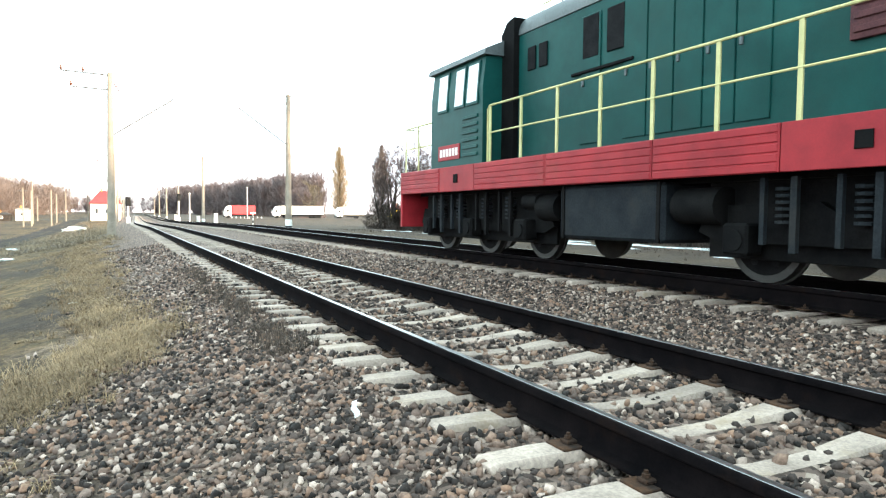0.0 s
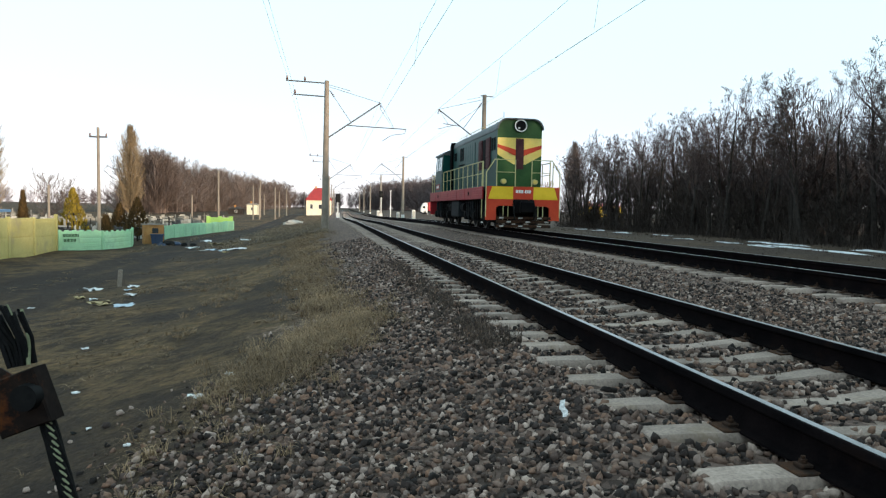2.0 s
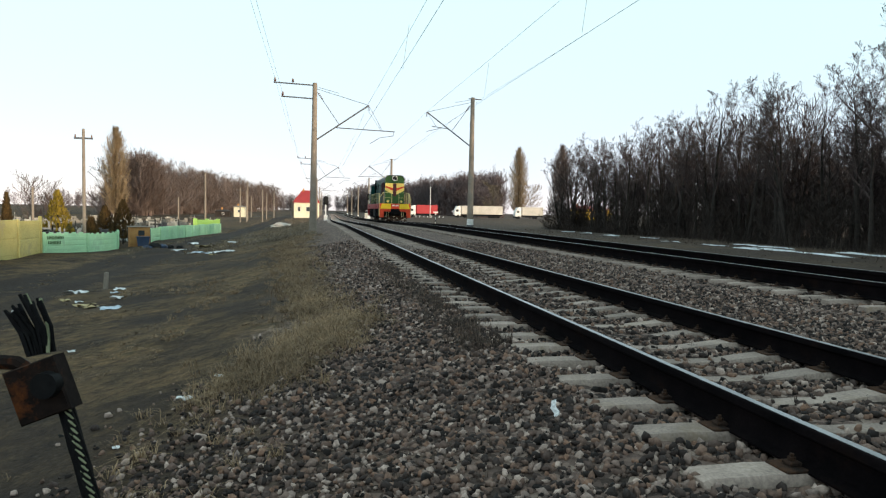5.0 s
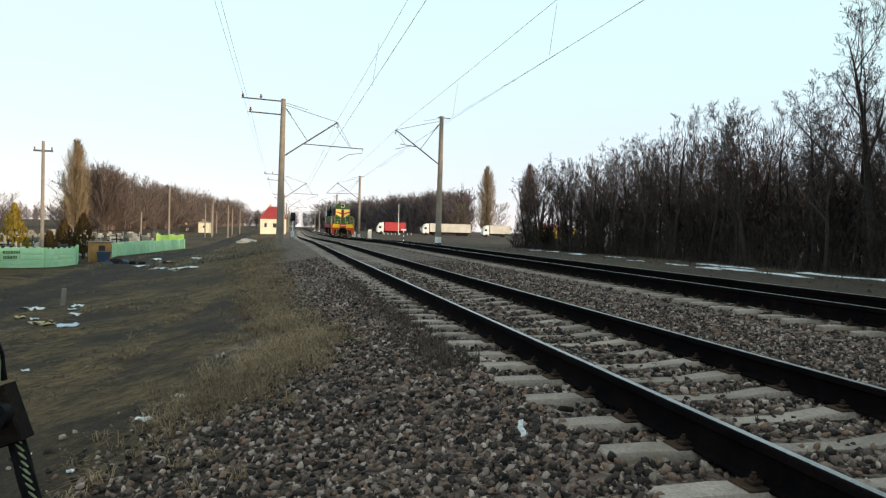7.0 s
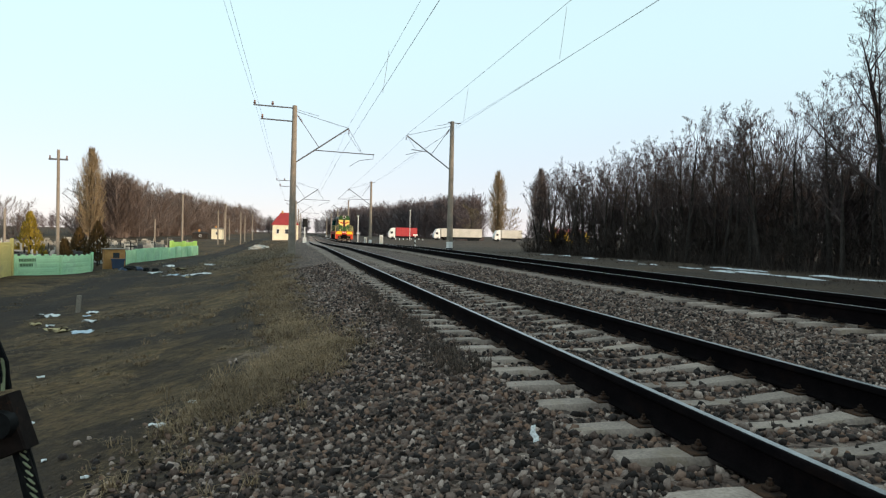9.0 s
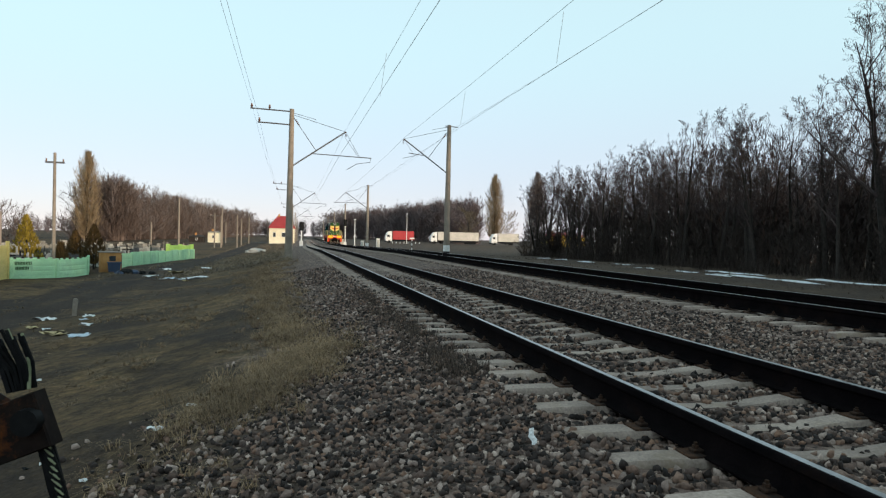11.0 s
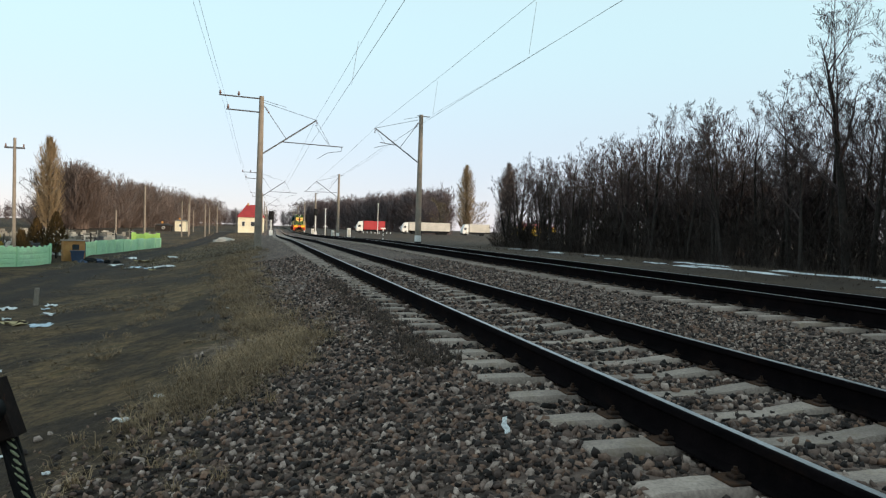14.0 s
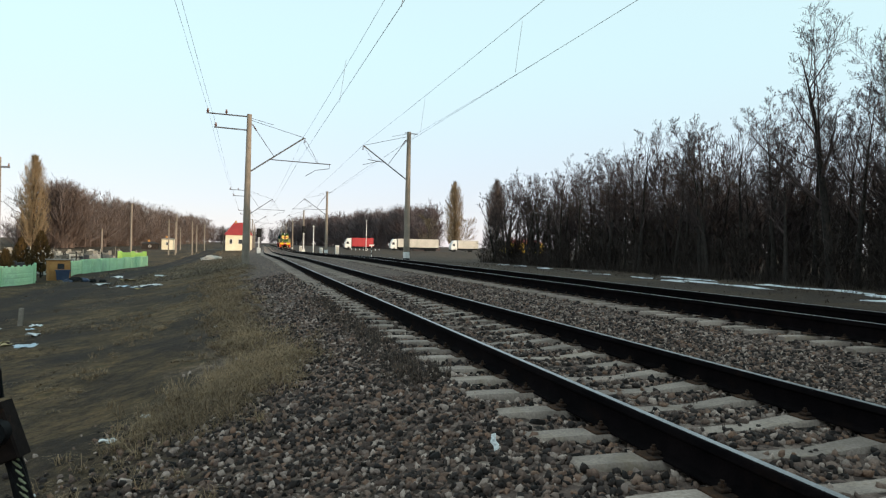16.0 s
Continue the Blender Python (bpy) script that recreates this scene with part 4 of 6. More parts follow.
def mast(side, top, feeders, wide=False):
    """Concrete mast with a hinged bracket; side is 1 when the track lies right of it."""
    label = "tapered grey concrete railway mast with steel bracket" + (" and feeder arms" if feeders else "")
    root = thing("catenary_mast", label, "mast", group="masts along the line")
    part("pole", MB().tube([(0, 0, -0.6), (0, 0, 0.4), (0, 0, top)], [0.235, 0.23, 0.145], 14), MASTC, root, smooth=True)
    part("base_collar", MB().tube([(0, 0, -0.3), (0, 0, 0.12)], [0.30, 0.27], 12), MASTC, root, "concrete footing collar", smooth=True)
    s = side
    def P(x, d):
        return (s * x, 0.0, top + d)
    br = part("bracket", MB().tube([P(0.15, -3.5), P(3.37, -1.2)], 0.045, 8), STEEL, root, "inclined steel bracket tube", smooth=True)
    part("bracket_stay", bar(P(0.1, -0.35), P(3.37, -1.2), 0.016), STEEL, br)
    part("bracket_brace", bar(P(0.15, -0.55), P(1.55, -2.52), 0.022), STEEL, br)
    part("insulator", insulator(P(0.22, -0.62), P(0.48, -1.0)), CERAMIC, br, "brown porcelain insulator")
    part("insulator", insulator(P(3.37, -1.22), P(3.40, -1.55)), CERAMIC, br, "brown porcelain insulator")
    if feeders:
        part("registration_tube", bar(P(1.3, -2.70), P(5.05, -2.78), 0.030, 8), STEEL, br, smooth=True)
        part("dropper", bar(P(3.42, -1.3), P(4.28, -2.76), 0.012), STEEL, br)
        part("dropper", bar(P(3.3, -1.5), P(4.2, -2.76), 0.010), STEEL, br)
        part("steady_arm", MB().tube([P(5.0, -2.78), P(4.97, -3.05), P(4.1, -3.2), P(3.5, -3.6)], 0.018, 6), STEEL, br)
        for d, w in ((-0.12, 2.5), (-0.95, 2.05)):
            arm = part("feeder_arm", bar((-s * w, 0, top + d + 0.02), (0, 0, top + d - 0.03), 0.045), STEEL, root, "steel crossarm for feeder wires")
            for x in ((2.42, 1.35) if w > 2.2 else (1.95,)):
                part("insulator", MB().tube([(-s * x, 0, top + d + 0.05), (-s * x, 0, top + d + 0.16), (-s * x, 0, top + d + 0.2), (-s * x, 0, top + d + 0.3)], [0.03, 0.09, 0.05, 0.06], 8), CERAMIC, arm)
        part("top_wire_stay", bar((0, 0, top - 0.2), (s * 1.5, 0, top - 0.55), 0.014), STEEL, root)
    else:
        if wide:
            part("registration_tube", bar(P(0.2, -2.75), P(5.1, -2.8), 0.034, 8), STEEL, br, smooth=True)
            part("apex_strut", bar(P(3.37, -1.2), P(4.9, -2.75), 0.026), STEEL, br)
        else:
            part("registration_tube", bar(P(1.7, -2.35), P(3.0, -2.2), 0.028, 8), STEEL, br, smooth=True)
        part("dropper", bar(P(3.3, -1.3), P(2.65, -2.25), 0.012), STEEL, br)
        part("steady_arm", MB().tube([P(2.6, -2.25), P(2.3, -2.3), P(3.4, -2.6)], 0.018, 6), STEEL, br)
        part("feeder_arm", bar((-s * 0.65, 0, top - 0.12), (s * 0.3, 0, top - 0.08), 0.035), STEEL, root)
        part("tension_rod", bar((s * 0.1, 0, top - 0.15), (s * 1.3, 0, top - 0.42), 0.014), STEEL, root)
        part("striped_foot", MB().tube([(0, 0, 0.5), (0, 0, 0.95)], [0.240, 0.236], 14), WHITE, root, "white band painted on the mast", smooth=True)
        part("striped_foot", MB().tube([(0, 0, 0.0), (0, 0, 0.5)], [0.245, 0.240], 14), BLACK, root, "black band painted on the mast", smooth=True)
    return root


MAST_L = [(0.07, 43.0), (0.30, 98.0), (0.9, 153.0), (2.0, 208.0), (3.2, 263.0), (4.3, 318.0)]
MAST_R = [(11.45, 48.0), (11.75, 101.5), (12.75, 155.0), (13.9, 209.0), (15.0, 263.0), (16.1, 318.0)]
left_mast, right_mast, wide_mast = mast(1, 9.3, True), mast(-1, 9.8, False), mast(-1, 9.8, False, True)
for k, (x, y) in enumerate(MAST_L):
    m = pose(x, y, -0.30 - bend(y)[1], 0, 0.35 if k == 0 else 0)
    if k:
        copy_thing(left_mast, m)
    else:
        left_mast.matrix_basis = m
for k, (x, y) in enumerate(MAST_R):
    m = pose(x, y, -0.27 - bend(y)[1])
    if k > 1:
        copy_thing(wide_mast, m)
    else:
        (wide_mast if k else right_mast).matrix_basis = m


def wire(name, label, pts, r, sag=0.0):
    mb, path = MB(), []
    for a, b in zip(pts[:-1], pts[1:]):
        for i in range(8):
            t = i / 8
            p = Vector(a).lerp(Vector(b), t)
            p.z -= sag * 4 * t * (1 - t)
            path.append(p)
    path.append(Vector(pts[-1]))
    mb.tube(path, r, 5)
    return tagged(part(name, mb, WIRE, label="", smooth=True), label, "wire", "overhead wires")


def line_pts(masts, dx, z, y_back=-12.0):
    x0, y0 = masts[0]
    pts = [(x0 + dx, y_back, z)] + [(x + dx, y, z - bend(y)[1]) for x, y in masts]
    return pts


wire("contact_wire", "thin copper contact wire above the near track", line_pts(MAST_L, 3.0, 6.15), 0.007, 0.0)
wire("messenger_wire", "thin messenger wire above the near track", line_pts(MAST_L, 3.37, 7.85), 0.006, 0.25)
wire("contact_wire", "thin copper contact wire above the far track", line_pts(MAST_R, -3.1, 6.75), 0.006, 0.0)
wire("messenger_wire", "thin messenger wire above the far track", line_pts(MAST_R, -3.3, 8.45), 0.007, 0.15)
wire("feeder_wire", "dark feeder wire on the mast tops", line_pts(MAST_R, 0.6, 9.45), 0.006, 0.2)
wire("feeder_wire", "thin feeder wire on the mast crossarms", line_pts(MAST_L, -2.42, 9.35), 0.006, 0.35)
wire("feeder_wire", "thin feeder wire on the mast crossarms", line_pts(MAST_L, -1.95, 8.45), 0.006, 0.35)
for x, y, z0, z1 in ((3.1, 14.0, 6.15, 7.75), (3.15, 24.0, 6.15, 7.7), (8.2, 20.0, 6.75, 8.4), (8.2, 32.0, 6.75, 8.4)):
    tagged(part("wire_dropper", bar((x, y, z0), (x + 0.2, y, z1), 0.006, 5), WIRE), "thin dropper between contact and messenger wire", "wire", "overhead wires")


# ---- trees ----
def grow(mb, r, p, d, length, rad, depth, cfg):
    segs = cfg["segs"][depth]
    pts, rads = [p.copy()], [rad]
    q, dd = p.copy(), d.copy()
    for i in range(segs):
        dd = (dd + Vector((r.uniform(-1, 1), r.uniform(-1, 1), r.uniform(-0.6, 1))) * cfg["wob"][depth] + Vector((0, 0, cfg["up"][depth]))).normalized()
        q = q + dd * (length / segs)
        pts.append(q.copy())
        rads.append(max(rad * (1 - 0.94 * (i + 1) / segs), cfg["rmin"]))
    mb.tube(pts, rads, cfg["sides"][depth], caps=False)
    if depth + 1 >= len(cfg["segs"]):
        return
    n = cfg["kids"][depth]
    for i in range(n):
        t = cfg["from"][depth] + (1 - cfg["from"][depth]) * (i + r.random()) / n
        f = t * segs
        j = min(int(f), segs - 1)
        pp = pts[j].lerp(pts[j + 1], f - j)
        along = (pts[j + 1] - pts[j]).normalized()
        side = Vector((r.uniform(-1, 1), r.uniform(-1, 1), r.uniform(-0.3, 0.6)))
        side = (side - along * side.dot(along))
        side = side.normalized() if side.length > 1e-4 else Vector((1, 0, 0))
        a = cfg["angle"][depth] * r.uniform(0.7, 1.3)
        nd = (along * math.cos(a) + side * math.sin(a)).normalized()
        grow(mb, r, pp, nd, length * cfg["len"][depth] * r.uniform(0.65, 1.2) * (cfg["taper"][0] - cfg["taper"][1] * t), max(rads[j] * 0.55, cfg["rmin"]), depth + 1, cfg)


FOREST = dict(segs=[8, 6, 4, 2, 1], wob=[0.07, 0.17, 0.25, 0.25, 0.2], up=[0.05, 0.07, 0.01, -0.02, 0.0], sides=[8, 5, 3, 2, 2], kids=[11, 7, 7, 7], len=[0.44, 0.46, 0.52, 0.62], angle=[0.66, 0.80, 0.85, 0.9])
FOREST.update({"from": [0.30, 0.22, 0.15, 0.1], "rmin": 0.0078, "taper": (1.15, 0.62)})
LIGHT = dict(segs=[4, 2, 1], wob=[0.05, 0.15, 0.2], up=[0.05, 0.12, 0.05], sides=[5, 3, 2], kids=[17, 12], len=[0.40, 0.5], angle=[0.75, 0.85])
LIGHT.update({"from": [0.25, 0.1], "rmin": 0.022, "taper": (1.05, 0.25)})


BUSHY = dict(segs=[4, 2, 1], wob=[0.06, 0.2, 0.3], up=[0.05, 0.1, 0.02], sides=[4, 3, 2], kids=[19, 12], len=[0.44, 0.55], angle=[0.85, 0.9])
BUSHY.update({"from": [0.06, 0.1], "rmin": 0.042, "taper": (1.15, 0.55)})


def forest_tree(seed, h, cfg, rad):
    r = random.Random(seed)
    mb = MB()
    base = Vector((0, 0, -0.2))
    grow(mb, r, base, Vector((r.uniform(-0.05, 0.05), r.uniform(-0.05, 0.05), 1)).normalized(), h, rad, 0, cfg)
    return mb


def split_trunk(mb, cfg):
    """The trunk is the first tube of the mesh; the rest is the crown."""
    n = (cfg["segs"][0] + 1) * cfg["sides"][0]
    nf = cfg["segs"][0] * cfg["sides"][0]
    trunk, crown = MB(), MB()
    trunk.v, trunk.f = mb.v[:n], mb.f[:nf]
    crown.v = mb.v[n:]
    crown.f = [tuple(i - n for i in f) for f in mb.f[nf:]]
    return trunk, crown


def bare_tree(seed, h, cfg, rad, twig, label, name="tree", group="", bark=None):
    root = thing(name, label, "tree", group=group)
    t, c = split_trunk(forest_tree(seed, h, cfg, rad), cfg)
    part("trunk", t, bark or BARK, root, smooth=True, fix=False)
    part("crown", c, twig, root, "bare leafless branches and twigs", smooth=False, fix=False)
    return root


def wood_right():
    r = random.Random(21)
    base = [bare_tree(100 + i, 10.6, FOREST, 0.17 + 0.03 * (i % 3), TWIG, "bare dark winter tree at the edge of the wood", group="trees of the wood edge") for i in range(8)]
    used = 0
    for row, x0 in enumerate((29.0, 31.3, 33.8)):
        y = 11.0 + row
        while y < 84:
            x = x0 + r.uniform(-0.9, 0.9) + max(0, y - 60) * 0.12
            s = r.uniform(0.82, 1.08) * (1.0 + 0.55 * max(0.0, 1 - abs(y - 21) / 11)) * (0.82 if y > 45 else 0.85)
            m = pose(x, y, ground_z(x, y), r.uniform(-2, 2), r.uniform(-2, 2), r.uniform(0, 360))
            if used < len(base):
                ob = base[used]
                ob.matrix_basis = m
            else:
                ob = copy_thing(base[r.randrange(len(base))], m)
            ob.scale = (s, s, s)
            used += 1
            y += r.uniform(1.8, 4.6)
    # deeper rows, uncountable
    light = [forest_tree(300 + i, 10.6, LIGHT, 0.14) for i in range(5)]
    return light


def strew_wood(name, label, lights, spots, material, seed, thick=1.0):
    r = random.Random(seed)
    vs, fs = [], []
    off = 0
    arrs = [(np.array(m.v), m.f) for m in lights]
    for x, y, z, s in spots:
        v, f = arrs[r.randrange(len(arrs))]
        a = r.uniform(0, 6.283)
        c, sn = math.cos(a), math.sin(a)
        q = np.stack([v[:, 0] * c - v[:, 1] * sn, v[:, 0] * sn + v[:, 1] * c, v[:, 2]], 1) * s + (x, y, z)
        vs.append(q)
        fs += [tuple(i + off for i in t) for t in f]
        off += len(v)
    mb = MB()
    mb.v, mb.f = np.concatenate(vs).tolist(), fs
    return tagged(part(name, mb, material, fix=False), label, "wood", kind="stuff")


LIGHTS = wood_right()
rw = random.Random(4)
spots = []
for i in range(460):
    x, y = 35 + 32 * rw.random(), -95 + 180 * rw.random()
    spots.append((x + max(0, y - 60) * 0.12, y, ground_z(x, y), rw.uniform(0.66, 0.92)))
# rows out of view beside and behind the camera, added to shade the tracks
for i in range(330):
    y = -85 + 96 * rw.random()
    x = 29 + 9 * rw.random()
    spots.append((x, y, ground_z(x, y), rw.uniform(0.85, 1.12)))
strew_wood("deep_wood", "dense dark bare wood behind the edge trees, with unseen rows for shade", LIGHTS, spots, TWIG, 8)
THICK = [forest_tree(350 + i, 7.0, BUSHY, 0.12) for i in range(4)]
spots = []
for i in range(400):
    x, y = 33 + 24 * rw.random(), -70 + 155 * rw.random()
    spots.append((x + max(0, y - 60) * 0.12, y, ground_z(x, y), rw.uniform(0.6, 1.0)))
strew_wood("thicket", "dense dark thicket between the trunks of the wood", THICK, spots, TWIG, 12)

ROUND = dict(BUSHY, rmin=0.033, kids=[30, 17], up=[0.03, 0.05, 0.02], angle=[0.95, 0.85], len=[0.50, 0.55])
ROUND.update({"from": [0.06, 0.1]})
FARS = [forest_tree(400 + i, 12.4, ROUND, 0.2) for i in range(5)]
spots = []
for i in range(230):
    t = rw.random() ** 1.9
    y = 172 + 560 * t
    x = -41 - 18 * rw.random() * (1 + t) + (y - 172) * 0.012
    x = max(x, -0.245 * y + rw.uniform(-1, 4))
    spots.append((x, y, ground_z(x, y), rw.uniform(0.90, 1.10) * (1 + 0.75 * t)))
for i in range(230):
    y = 170 + 330 * rw.random() ** 1.6
    x = max(-44 + (y - 172) * 0.012, -0.245 * y) + rw.uniform(-7, 2)
    spots.append((x, y, ground_z(x, y) - 1.0, rw.uniform(0.34, 0.60)))
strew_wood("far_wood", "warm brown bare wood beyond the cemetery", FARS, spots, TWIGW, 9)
spots = []
for i in range(300):
    t = rw.random() ** 1.5
    y = 262 + 620 * t
    x = 78 + 24 * rw.random() * (1 + t) - 40 * t * t
    if x > 0.285 * y:
        continue
    spots.append((x, y, ground_z(x, y), rw.uniform(1.25, 1.45) * (1 + 0.62 * t ** 0.7)))
for i in range(30):
    y = 262 + 30 * rw.random()
    x = 66 + 9 * rw.random()
    spots.append((x, y, ground_z(x, y), rw.uniform(0.6, 0.85)))
for i in range(130):
    t = rw.random() ** 0.9
    y = 262 + 620 * t
    x = min(77 - 34 * t * t, 0.285 * y) + rw.uniform(-1, 5)
    spots.append((x, y, ground_z(x, y) - 1.2, rw.uniform(0.35, 0.55)))
for i in range(70):
    spots.append((-60 + 130 * rw.random(), 830 + 60 * rw.random(), -1.5, rw.uniform(1.2, 1.6)))
strew_wood("far_wood", "bare brown wood beyond the road, distance haze put into its colour", FARS, spots, TWIGF, 10)
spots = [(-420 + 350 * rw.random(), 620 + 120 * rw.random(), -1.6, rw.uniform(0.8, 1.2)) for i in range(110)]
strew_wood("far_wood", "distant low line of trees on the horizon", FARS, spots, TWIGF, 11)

def poplar(seed, h, twig, label):
    """Slim upswept crown, widest below the middle."""
    r = random.Random(seed)
    root = thing("poplar_tree", label, "tree", group="poplars")
    part("trunk", MB().tube([(0, 0, -0.3), (0, 0, 0.45 * h), (0.02, 0, h)], [0.016 * h, 0.009 * h, 0.0015 * h], 7), BARK, root, smooth=True)
    mb = MB()
    rm = 0.0019 * h
    for i in range(620):
        t = 0.05 + 0.83 * r.random()
        top = min(t + r.uniform(0.10, 0.22), 0.985)
        # spindle outline with a blunt top
        out = 0.155 * h * min(1.0, top / 0.3) ** 0.6 * (1 - max(0.0, (top - 0.4) / 0.6) ** 3.2) ** 0.7 * r.uniform(0.5, 1.08)
        a = r.uniform(0, 6.283)
        c, s = math.cos(a), math.sin(a)
        p = Vector((0, 0, t * h))
        m = Vector((c * out * 0.62, s * out * 0.62, (t + 0.42 * (top - t)) * h))
        e = Vector((c * out, s * out, top * h))
        mb.tube([p, m, e], [rm * 1.5, rm * 1.1, rm * 0.6], 3, caps=False)
        for k in range(11):
            f = r.uniform(0.2, 1.0)
            q = p.lerp(m, f * 2) if f < 0.5 else m.lerp(e, f * 2 - 1)
            b, g = r.uniform(0, 6.283), r.uniform(0.1, 0.7)
            w = q + Vector((math.cos(b) * math.sin(g), math.sin(b) * math.sin(g), math.cos(g))) * h * r.uniform(0.02, 0.05)
            mb.tube([q, w], [rm * 0.85, rm * 0.5], 2)
    part("crown", mb, twig, root, "upswept bare branches and twigs", fix=False)
    return root


for seed, x, y, h, lab in ((1, -32.5, 121.0, 16.0, "tall slender bare poplar behind the cemetery"), (2, 72.8, 231.0, 25.8, "tall bare poplar beside the road"), (3, -33.5, 74.0, 13.2, "tall bare poplar at the edge of the cemetery"),
                           (4, 38.5, 100.0, 13.0, "bare poplar at the end of the wood")):
    p = poplar(500 + seed, h, POPL if seed != 4 else TWIGW, lab)
    p.matrix_basis = pose(x, y, ground_z(x, y))
for seed, x, y, h in ((1, -35.6, 126, 9.6), (2, 79, 236, 12.0), (3, -30.5, 82, 5.5), (4, -28.0, 80, 4.8), (5, 66, 240, 12.0)):
    p = bare_tree(600 + seed, h, dict(ROUND, rmin=0.0036 * h, kids=[30, 18]), 0.014 * h, POPL if seed in (2, 5) else TWIGW, "bare spreading tree with fine twigs", group="spreading trees")
    p.matrix_basis = pose(x, y, ground_z(x, y))


def stems(name, label, spots, material, seed, h0, h1, spread, per, r0, category):
    """Clumps of thin stems, each a tapered strip folded along its middle."""
    r = random.Random(seed)
    vs, fs = [], []
    for x, y, z, k in spots:
        for i in range(per):
            a, h = r.uniform(0, 6.283), r.uniform(h0, h1) * k
            lean = r.uniform(0.35, 1.0) * spread * h
            ox, oy = r.uniform(-1, 1) * 0.25 * h1 * k, r.uniform(-1, 1) * 0.25 * h1 * k
            w = r0 * r.uniform(0.7, 1.3)
            ca, sa = math.cos(a), math.sin(a)
            b = len(vs)
            px, py = -sa * w, ca * w
            x0, y0 = x + ox, y + oy
            x1, y1, z1 = x0 + ca * lean * 0.35, y0 + sa * lean * 0.35, z + h * (0.6 - 0.25 * min(lean / h, 1.0))
            x2, y2, z2 = x0 + ca * lean, y0 + sa * lean, z + h * (1 - 0.8 * min(lean / h, 1.15)) + 0.01
            vs += [(x0 - px, y0 - py, z - 0.03), (x0 + px, y0 + py, z - 0.03), (x1 - px * 0.7, y1 - py * 0.7, z1), (x1 + px * 0.7, y1 + py * 0.7, z1), (x2, y2, z2)]
            fs += [(b, b + 1, b + 3, b + 2), (b + 2, b + 3, b + 4)]
    mb = MB()
    mb.v, mb.f = vs, fs
    return tagged(part(name, mb, material, fix=False), label, category, kind="stuff")


spots = []
for i in range(1500):
    y = -10 + 96 * rw.random()
    x = 27.2 + 7.5 * rw.random() ** 1.2 + max(0, y - 60) * 0.12
    spots.append((x, y, ground_z(x, y), rw.uniform(0.35, 1.1)))
stems("undergrowth", "dark tangled undergrowth along the foot of the wood", spots, BRUSH, 31, 0.5, 2.8, 1.0, 11, 0.012, "undergrowth")
SHRUBS = [forest_tree(370 + i, 2.6, dict(BUSHY, rmin=0.012), 0.03) for i in range(4)]
spots = []
for i in range(230):
    y = -20 + 106 * rw.random()
    x = 27.6 + 5.5 * rw.random() + max(0, y - 60) * 0.12
    spots.append((x, y, ground_z(x, y), rw.uniform(0.6, 1.5)))
strew_wood("shrubs", "bare dark shrubs at the foot of the wood", SHRUBS, spots, BRUSH, 13)


# ---- cemetery and its fences ----
def fence_run(root, name, pts, panel_h, material, post_mat, step, relief):
    """Concrete panels between posts along a broken line."""
    meshes = {}
    for (x0, y0), (x1, y1) in zip(pts[:-1], pts[1:]):
        length = math.hypot(x1 - x0, y1 - y0)
        n = max(1, round(length / step))
        w = round(length / n, 2)
        ang = math.degrees(math.atan2(y1 - y0, x1 - x0))
        if w not in meshes:
            mb = MB().box(0.07, w - 0.07, -0.03, 0.03, -0.15, panel_h, 0.012)
            rows = 3 if relief else 2
            for k in range(rows):
                z0 = 0.12 + k * (panel_h - 0.2) / rows
                mb.box(0.16, w - 0.16, -0.045, 0.045, z0, z0 + (panel_h - 0.2) / rows - 0.07, 0.012)
            if relief:
                for k in range(5):
                    u = 0.16 + (w - 0.32) * (k + 0.5) / 5
                    mb.box(u - 0.12, u + 0.12, -0.03, 0.03, panel_h - 0.01, panel_h + 0.07, 0.02)
            pm = MB().box(-0.075, 0.075, -0.075, 0.075, -0.3, panel_h + 0.08, 0.015)
            meshes[w] = (mb.data("fence_panel", material), pm.data("fence_post", post_mat))
        for i in range(n + 1):
            t = i / n
            x, y = x0 + (x1 - x0) * t, y0 + (y1 - y0) * t
            z = ground_z(x, y)
            if i < n:
                piece("fence_panel", meshes[w][0], root, pose(x, y, z, 0, 0, ang))
            piece("fence_post", meshes[w][1], root, pose(x, y, z, 0, 0, ang))


fence = thing("cemetery_fence", "mint green painted concrete panel fence", "fence")
fence_run(fence, "fence", [(-13.85, 38.7), (-12.14, 40.1), (-11.48, 43.2), (-11.9, 45.0)], 0.98, MINT, MINT, 2.2, True)
fence_run(fence, "fence", [(-12.1, 49.5), (-12.04, 54.0), (-10.3, 79.7), (-13.5, 84.0)], 1.02, MINT, MINT, 2.5, True)
# unreadable lettering on the first panel
ang = math.degrees(math.atan2(1.4, 1.71))
sgn = part("lettering_board", MB().box(0.1, 1.0, -0.062, -0.052, 0.35, 0.9, 0.002), MINT, fence)
sgn.matrix_basis = pose(-13.85, 38.7, ground_z(-13.85, 38.7), 0, 0, ang)
for row, (a, b, n) in enumerate(((0.14, 0.96, 11), (0.18, 0.82, 9))):
    for k in range(n):
        u = a + (b - a) * k / n
        part("letter_bar", MB().box(u, u + (b - a) / n * 0.66, -0.068, -0.061, 0.68 - row * 0.26, 0.84 - row * 0.26), LDGREEN, sgn)
wall = thing("concrete_wall", "sand yellow concrete panel wall beside the cemetery", "wall")
fence_run(wall, "wall", [(-15.0, 21.0), (-14.34, 31.3), (-13.95, 38.5)], 1.82, SAND, SAND, 2.45, False)
shed = thing("shed", "low shed with blue sheet roof behind the wall", "shed")
